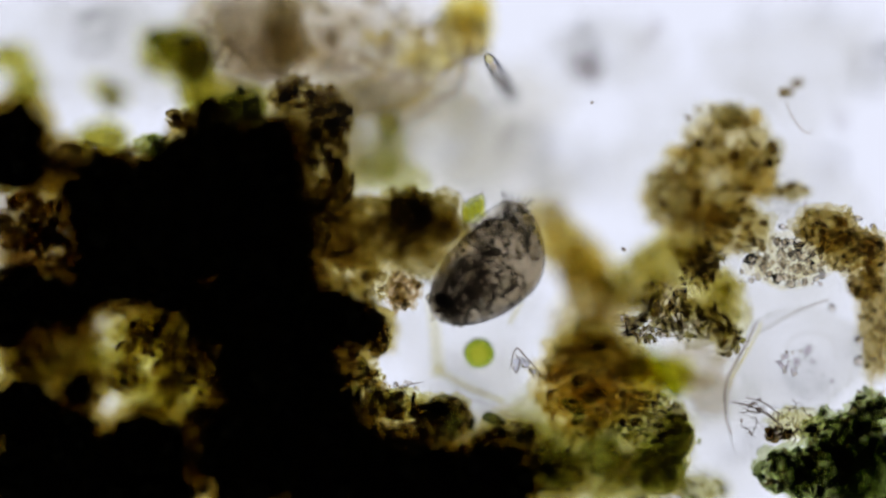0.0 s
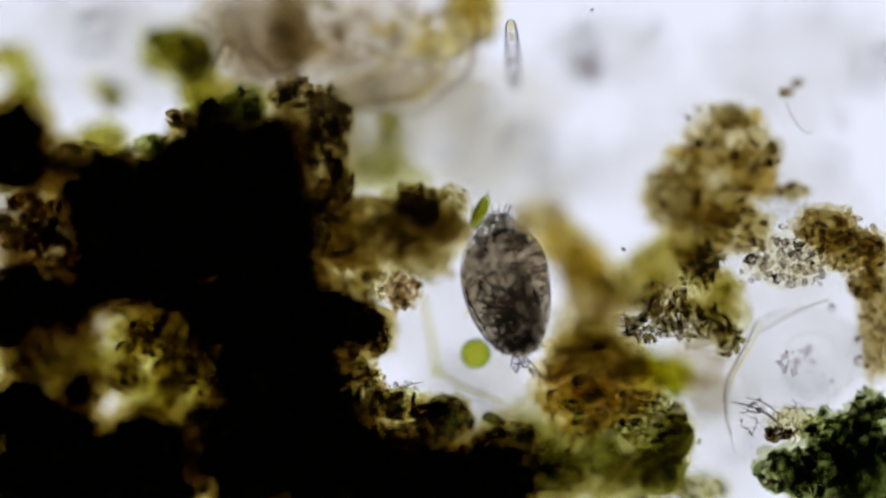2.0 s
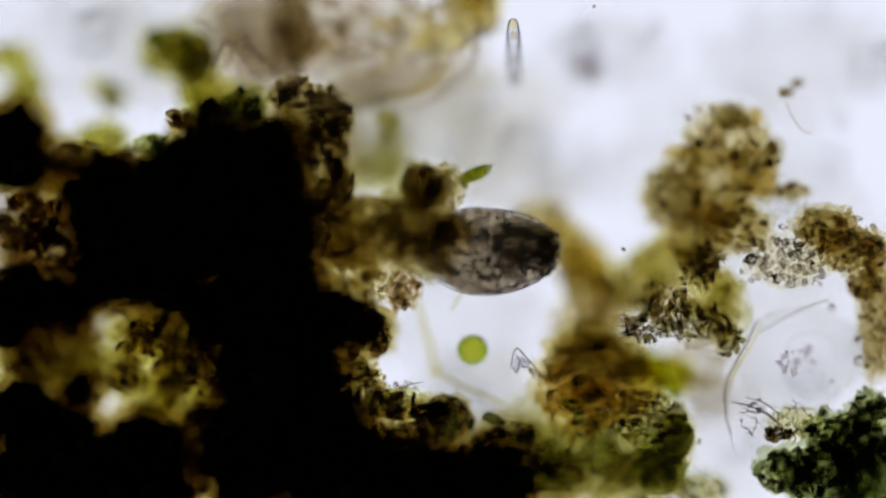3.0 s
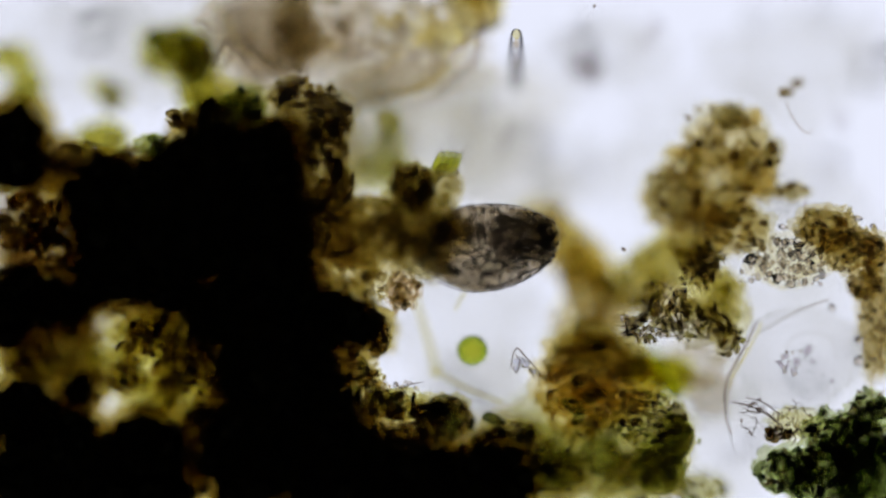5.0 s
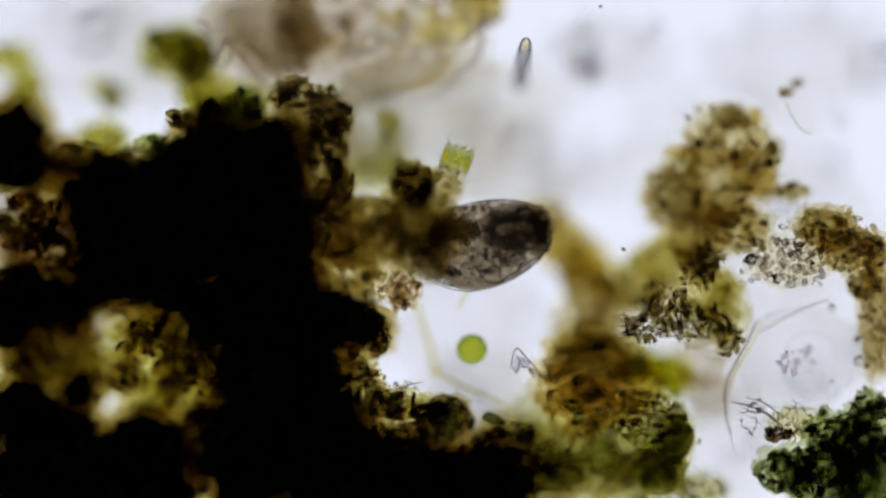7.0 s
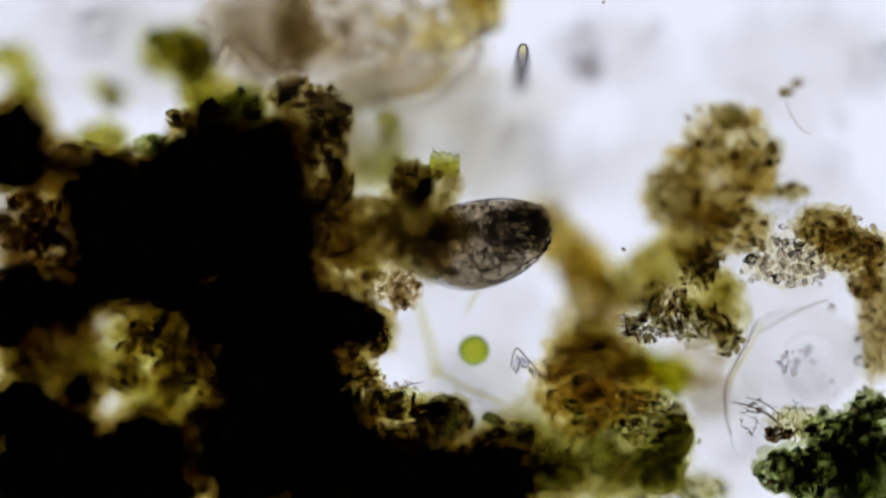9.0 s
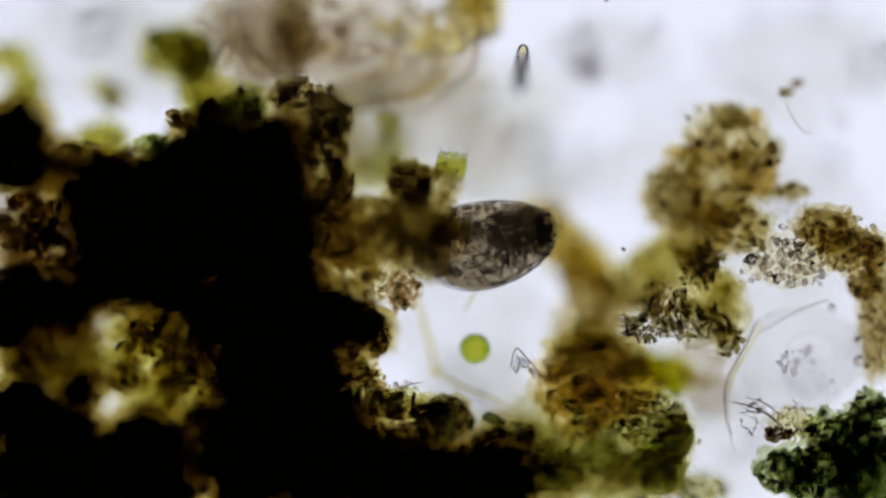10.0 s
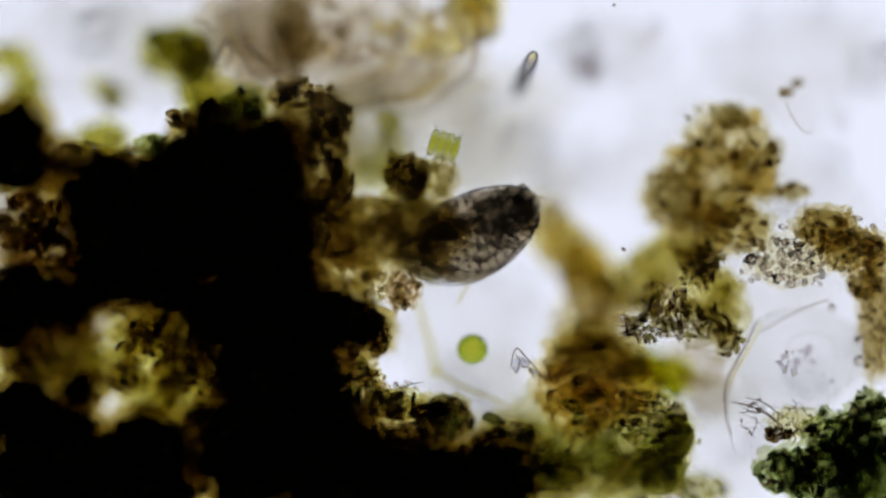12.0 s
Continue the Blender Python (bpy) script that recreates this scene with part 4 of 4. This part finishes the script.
M_GRIT = matter("grey_granule", [(0.95, 0.94, 0.915), (0.87, 0.85, 0.82), (0.975, 0.97, 0.955)], 1.18, 0.02, 0.02)
rotifer, head, foot = build_rotifer()


def build_dumbbell():
    """Two crumbly balls that turn together."""
    ob = thing("crumb_ball", "dark brown crumbly ball joined to a paler one", "detritus", spot(760, 330, 20))
    for dx, rx, ry, grain, soft, cov, nm in ((-26, 40, 41, M_DARK, V_UMBER, 1.2, "dark_ball"), (30, 42, 42, M_BROWN, V_BROWN, 0.7, "pale_ball")):
        home = (760 + dx, 330, 20, rx, ry, rx)
        hang_soft(nm, soft_body(home, 0.15, (1.0, 0.9, 0.75, 0.55) if nm == "dark_ball" else (1.0, 0.85, 0.7)), soft, ob)
        n = int(cov * rx * ry / 20)
        hang("crust", strew(scatter(home, n, 0.3, 1.0, 0.1), 4.5 * U * rng.lognormal(0, 0.35, n), 2), grain, ob, kind="stuff")
    return ob


crumb = build_dumbbell()


def build_haze():
    """The large pale body under the cover glass, far from the focal plane."""
    ob = thing("mucus_cloud", "large pale brown mucus cloud with a yellow rim", "mucus", spot(640, 60, 80))
    for lobe in ((520, 40, 95, 160, 95, 35), (690, 70, 95, 165, 100, 35), (600, 130, 90, 190, 55, 30), (450, 50, 90, 95, 80, 30), (720, 165, 90, 130, 40, 25)):
        hang_soft("cloud", soft_body(lobe, 0.35), V_HAZE, ob)
    hang_soft("dark_patch", soft_body((522, 55, 90, 44, 80, 25), 0.3, (1.0, 0.8, 0.6)), V_BROWN_PALE, ob, "brown patch")
    for lobe in ((820, 40, 80, 32, 60, 25), (770, 85, 80, 50, 28, 22), (840, 0, 80, 40, 40, 25)):
        hang_soft("rim", soft_body(lobe, 0.35), V_YELLOW, ob, "yellow rim")
    for lobe, mat in (((425, 70, 90, 80, 95, 24), V_HAZE), ((450, 40, 88, 60, 70, 20), V_MOTE), ((470, 120, 88, 60, 50, 18), V_MOTE)):
        hang_soft("cloud", soft_body(lobe, 0.4), mat, ob)
    for lobe in ((560, 165, 88, 150, 46, 18), (720, 185, 88, 150, 44, 18), (640, 150, 90, 210, 60, 20)):
        hang_soft("cloud", soft_body(lobe, 0.45, (1.0,)), V_CREAM, ob)
    hang_soft("rim", soft_body((862, 22, 80, 30, 62, 20), 0.35), V_YELLOW, ob, "yellow rim")
    n = 150
    pts = scatter((640, 60, 75, 220, 95, 25), n)
    hang("flake", strew(pts, 7 * U * rng.lognormal(0, 0.5, n), 2, 0.5), M_FLAKE, ob, kind="stuff")
    # fibres curl round the cloud
    for k in range(34):
        a0, ring, lean = rng.uniform(-0.3, 2.6), rng.uniform(0.3, 1.2), rng.uniform(-0.12, 0.12)
        line = [spot(650 + 200 * (ring + lean * j) * math.cos(a0 + 0.2 * j) + rng.uniform(-12, 12), 30 + 130 * (ring + lean * j) * math.sin(a0 + 0.2 * j) + rng.uniform(-10, 10), 60 + rng.uniform(-8, 8)) for j in range(5)]
        hang("strand", tube(line, [2 * U, 4.5 * U, 2 * U], 6), V_YELLOW if k % 3 == 0 else V_STRAND, ob)
    return ob


V_BROWN_PALE = veil("pale_brown_patch", [(0.64, 0.59, 0.46), (0.76, 0.72, 0.6), (0.89, 0.865, 0.79)], 30)
M_FLAKE = matter("pale_flake", [(0.95, 0.92, 0.84), (0.975, 0.965, 0.93), (0.91, 0.86, 0.74)], 1.08, 0.15, 0.0, mottle=0.15)
haze = build_haze()

fuzz = thing("grey_threads", "faint grey threads over the green tuft", "threads", spot(400, 80, 30))
threads(fuzz, "thread", [(6, [(372, 120, 32), (388, 92, 30), (402, 72, 28), (414, 84, 28), (436, 112, 30)]), (5, [(396, 124, 34), (410, 96, 32), (404, 72, 32)])], V_STRAND)
threads(fuzz, "thread", [(4, [(420, 60, 45), (440, 120, 42), (470, 150, 40)]), (4, [(340, 40, 30), (362, 42, 28), (372, 60, 28)]), (5, [(430, 40, 45), (450, 90, 45), (500, 140, 40)])], V_STRAND)
mote = speck("tiny dark drifting speck", 1050, 25, 0, 4, M_BEAD, 1)
lash = thing("pale_bristle", "tiny pale yellow bristle beside the animal", "thread", spot(815, 530, -10))
threads(lash, "shaft", [(5, [(835, 505, -28), (822, 525, -30), (812, 545, -30)])], V_STRAW)


# ---- finer details of the flocs ----
def bubbles(owner, n, u0, v0, u1, v1, r0, r1, mat=M_BUBBLE):
    """Small clear bubbles strewn over a patch, thicker towards its middle."""
    dots(owner, "bubble", [((u0 + u1) / 2 + (u1 - u0) * 0.5 * rng.uniform(-1, 1) * rng.uniform(0.5, 1), (v0 + v1) / 2 + (v1 - v0) * 0.5 * rng.uniform(-1, 1),
                            rng.uniform(-6, 6), r0 + (r1 - r0) * rng.uniform(0, 1) ** 2) for _ in range(n)], mat)


hang_soft("film", soft_body((1400, 462, -24, 76, 46, 10), 0.4, (1.0, 0.7), 3, 2.2), V_TAN, brown_floc)
bubbles(brown_floc, 70, 1350, 420, 1470, 505, 3, 9)
bubbles(brown_floc, 26, 1300, 425, 1360, 500, 3, 9)
bubbles(dark_floc, 50, 1095, 500, 1240, 605, 3, 8)
bubbles(lower, 60, 640, 675, 745, 735, 3, 8)
bubbles(lower, 24, 850, 745, 940, 790, 4, 9)
bubbles(green_floc, 40, 1085, 700, 1180, 765, 3, 8)
bubbles(sac, 16, 1372, 620, 1420, 665, 2, 6)
hang_soft("layer", soft_body((700, 712, -8, 52, 26, 10), 0.4, (1.0, 0.7), 3, 2.2), V_COLUMN, lower)
for u, v, ru, rv in ((1166, 822, 50, 54), (1196, 772, 30, 40), (788, 740, 40, 42)):
    vs, fs = ball(4)
    owner = lower if u < 900 else green_floc
    hang("cell_wall", (vs * np.array([ru, rv, 16]) * U + np.array(spot(u, v, 2)), fs), M_HUSK, owner, "thin dark-edged green cell wall")
for lobe, mat in (((690, 350, 18, 17, 18, 10), V_BROWN), ((662, 368, 30, 34, 26, 12), V_TAN)):
    hang_soft("layer", soft_body(lobe, 0.35, (1.0, 0.75), 3, 2.2), mat, front_floc)
for lobe, mat in (((98, 272, -44, 48, 34, 14), V_BARK), ((108, 312, -44, 52, 34, 14), V_UMBER)):
    hang_soft("layer", soft_body(lobe, 0.4, (1.0, 0.75), 3, 2.2), mat, far_humus)
hang_soft("layer", soft_body((985, 845, -30, 62, 44, 14), 0.4, (1.0, 0.75), 3, 2.2), V_SEPIA, green_floc)


# ---- movement ----
def place(u, v, w, turn=0.0, roll=0.0, pitch=0.0):
    """A pose on the plan: turn is clockwise seen from above, roll about the long axis x, pitch lifts +x."""
    return Matrix.Translation(spot(u, v, w)) @ pose(0, 0, 0, 0, 0, -turn) @ pose(0, 0, 0, 0, -pitch, 0) @ pose(0, 0, 0, roll, 0, 0)


def motions():
    walk(rotifer, [(t, place(u, v, w, a, r, p)) for t, u, v, w, a, r, p in (
        (0.0, 886, 463, 0, 136, 190, 0), (0.2, 888, 474, 0, 160, 196, 0), (0.4, 891, 480, 0, 174, 201, 0), (0.6, 910, 479, 0, 181, 211, 0), (0.8, 936, 477, 0, 183, 217, 0), (1.0, 948, 484, 0, 188, 217, 0),
        (1.2, 950, 489, 0, 191, 214, -8), (1.4, 958, 500, 0, 194, 207, -26), (1.5, 966, 505, 0, 200, 200, -36), (1.6, 966, 509, 0, 207, 192, -46), (1.7, 948, 515, 0, 220, 188, -52), (1.8, 932, 524, 0, 240, 184, -54), (1.9, 910, 500, 0, 252, 182, -112),
        (2.0, 893, 486, 0, 262, 180, -172), (2.2, 848, 524, 0, 60, 0, 0), (2.4, 844, 479, 0, 36, 5, 0), (2.6, 846, 468, 0, 22, 10, 0), (2.8, 844, 453, 0, 12, 8, 0), (3.0, 844, 445, 0, 3, 5, 0),
        (3.2, 840, 440, 0, -4, 0, 0), (4.0, 836, 434, 0, -8, 0, 0), (4.8, 840, 435, 0, -8, 0, 0), (5.0, 842, 440, 0, -4, 0, 0), (5.1, 845, 447, 0, 2, 0, 0), (5.2, 848, 453, 0, 5, 0, 0),
        (6.0, 848, 453, 0, 5, 0, 0), (6.4, 847, 450, 0, 3, 0, 0), (6.6, 845, 446, 0, 0, 0, 0), (6.8, 840, 440, 0, -6, 2, 0), (7.0, 835, 438, 0, -12, 5, 0), (7.2, 829, 434, 0, -17, 10, 0),
        (8.0, 827, 432, 0, -19, 12, 0), (8.8, 829, 433, 0, -17, 10, 0), (9.0, 834, 436, 0, -12, 5, 0), (9.1, 840, 438, 0, -7, 2, 0), (9.8, 841, 439, 0, -7, 2, 0), (10.2, 836, 435, 0, -13, 6, 0),
        (10.6, 832, 432, 0, -16, 8, 0), (11.0, 825, 430, 0, -21, 12, 0), (11.4, 829, 430, 0, -19, 10, 0), (11.8, 824, 428, 0, -23, 13, 0), (12.0, 820, 426, 0, -25, 14, 0))])
    walk(head, [(t, pose(0, 0, 0, 0, 0, a)) for t, a in ((0.0, -32), (0.2, -35), (0.4, -34), (0.6, -22), (0.8, -4), (1.0, 0), (2.0, 0), (2.2, 4), (3.0, 0), (12.0, 0))])
    walk(foot, [(t, pose(x * U, y * U, z * U, 0, b, a)) for t, x, y, z, a, b in (
        (0.0, 25, 4, 0, 0, 0), (5.0, 25, 4, 0, 0, 0), (5.1, 35, 6, 0, 40, 0), (5.2, 130, 25, 0, 83, 0), (5.3, 136, 14, 0, 46, 0), (5.4, 142, 6, 0, 33, 0), (5.5, 144, 5, 0, 29, 2),
        (5.6, 142, 2, -8, 18, 14), (5.8, 104, 0, -20, 6, 25), (6.1, 25, 4, 0, 0, 0),
        (8.9, 25, 4, 0, 0, 0), (9.0, 35, 6, 0, 30, 0), (9.1, 132, 16, 0, 62, 0), (9.2, 140, 8, 0, 32, 0), (9.3, 144, 4, 0, 22, 2),
        (9.4, 142, 2, -8, 14, 14), (9.6, 104, 0, -20, 6, 25), (9.8, 25, 4, 0, 0, 0), (12.0, 25, 4, 0, 0, 0))])
    # angle of the cells' long axis, then the turn about that axis
    walk(colony, [(t, Matrix.Translation(spot(u, v, w)) @ pose(0, 0, 0, 0, 0, -a) @ pose(0, 0, 0, 0.5 * y, 0, 0) @ pose(0, 0, 0, 0, y, 0)) for t, u, v, w, a, y in (
        (0.0, 838, 372, -8, 0, 50), (0.2, 858, 370, -4, -8, 58), (0.4, 866, 380, 0, -28, 40), (0.8, 871, 382, 0, -22, 28), (1.8, 871, 386, 0, -18, 28), (2.0, 850, 375, 4, 10, 72),
        (2.15, 872, 362, 4, 40, 82), (2.3, 892, 352, 4, 60, 82), (2.6, 883, 328, 4, 55, 80), (2.9, 858, 312, 2, 52, 78), (3.2, 812, 304, 0, 55, 72), (4.0, 798, 296, -4, 40, 60), (4.8, 786, 292, -6, 30, 50), (5.0, 790, 290, -6, 25, 45),
        (5.1, 836, 292, 0, 5, 55), (5.2, 843, 290, 0, 3, 58), (6.0, 848, 291, 0, 0, 56), (6.4, 852, 290, 0, -4, 50), (6.6, 846, 287, 0, -6, 40), (6.8, 822, 286, -2, 15, 20), (7.0, 808, 282, -4, 18, 10), (7.2, 794, 278, -10, 10, 5),
        (8.8, 750, 282, -16, 0, 0), (8.9, 770, 285, -12, 5, 5), (9.0, 786, 294, -6, 10, 12), (9.1, 802, 298, -6, 12, 18), (9.8, 806, 298, -6, 12, 20), (10.2, 784, 288, -6, 4, 5), (10.6, 764, 286, -8, 2, 0),
        (11.0, 790, 268, -6, 20, 10), (11.4, 798, 266, -6, 18, 10), (11.8, 790, 260, -6, 18, 8), (12.0, 786, 258, -6, 18, 8))])
    walk(crumb, [(t, Matrix.Translation(spot(u, v, w)) @ pose(0, 0, 0, 0, 0, -a) @ pose(0, 0, 0, 0, y, 0)) for t, u, v, w, a, y in (
        (0.0, 752, 372, 24, 0, 0), (1.9, 752, 370, 24, 0, 0), (2.2, 796, 345, 14, 5, 30), (2.6, 792, 334, 14, -5, 50), (2.9, 772, 328, 18, 0, 50), (3.2, 756, 330, 22, 0, 20), (4.0, 754, 332, 22, 0, 5), (4.8, 752, 330, 22, 5, 10), (5.0, 752, 330, 22, 5, 15),
        (5.1, 760, 330, 20, 5, 60), (5.2, 764, 330, 20, 5, 72), (6.5, 760, 330, 20, 5, 72), (6.8, 752, 330, 20, 8, 35), (7.0, 752, 328, 20, 8, 15), (7.2, 745, 324, 20, 6, 5), (8.8, 742, 326, 20, 6, 2), (9.1, 756, 326, 20, 6, 12), (9.8, 754, 326, 20, 6, 12),
        (10.2, 744, 324, 20, 4, 2), (10.6, 742, 322, 20, 4, 0), (11.0, 742, 316, 20, 6, 0), (12.0, 744, 314, 20, 6, 0))])
    walk(diatom, [(t, Matrix.Translation(spot(u, v, w)) @ pose(0, 0, 0, 0, 0, -a) @ pose(0, 0, 0, -d, 0, 0)) for t, u, v, w, a, d in (
        (0.0, 864, 102, 0, -33, -50), (0.2, 884, 120, 0, -38, -62), (0.4, 905, 104, 0, -16, -58), (0.6, 908, 72, 0, -6, -48), (0.8, 909, 46, 0, -3, -38), (1.0, 908, 40, 0, -3, -34), (2.0, 904, 42, 0, -4, -34),
        (3.0, 908, 40, 0, -2, -36), (5.0, 914, 58, 0, 0, -46), (5.6, 911, 62, 0, -3, -48), (6.4, 923, 68, 0, 5, -50), (7.2, 932, 76, 0, 9, -54), (8.8, 926, 84, 0, 4, -57), (10.0, 926, 86, 0, 5, -57), (11.0, 936, 90, 0, 16, -57), (12.0, 944, 98, 0, 24, -57))])
    walk(alga, [(t, pose(*spot(u, v, -30))) for t, u, v in ((0.0, 848, 626), (0.5, 848, 629), (1.0, 852, 630), (1.6, 851, 630), (2.0, 842, 627), (2.5, 837, 620), (5.0, 836, 621), (6.5, 838, 621), (7.0, 835, 619), (9.0, 839, 621), (9.5, 841, 619), (10.5, 839, 618), (11.0, 834, 621), (11.5, 837, 620), (12.0, 836, 619))])
    base = filament.location.copy()
    walk(filament, [(0.0, pose(*spot(775, 658, -45))), (1.5, pose(*spot(775, 658, -45))), (2.2, pose(*base)), (12.0, pose(*base))])
    walk(upper_arm, [(t, pose(0, 0, 0, 0, 0, a)) for t, a in ((0.0, 4), (0.8, 0), (1.5, -1), (2.0, 9), (2.5, 13), (5.0, 14), (6.5, 13), (7.2, 15), (9.0, 13), (12.0, 13))])
    walk(haze, [(t, pose(*spot(u, v, 80), 0, 0, a)) for t, u, v, a in ((0.0, 622, 72, -3), (0.6, 625, 70, -2), (1.5, 632, 64, 0), (3.0, 640, 52, 3), (5.0, 644, 48, 4), (7.0, 648, 42, 5), (9.0, 646, 50, 3), (10.5, 640, 58, 2), (12.0, 640, 58, 2))])
    walk(mote, [(t, pose(*spot(u, v, 0))) for t, u, v in ((0.0, 1051, 181), (0.3, 1038, 136), (0.6, 1032, 90), (1.0, 1053, 34), (1.5, 1049, 23), (2.5, 1054, 11), (5.5, 1056, 10), (6.5, 1063, 11), (9.5, 1073, 2), (10.5, 1080, 0), (12.0, 1090, 8))])
    walk(lash, [(t, pose(*spot(u, v, -10))) for t, u, v in ((0.0, 905, 560), (1.5, 930, 575), (2.2, 800, 540), (5.0, 808, 536), (6.5, 810, 534), (9.0, 828, 540), (12.0, 812, 526))])


motions()
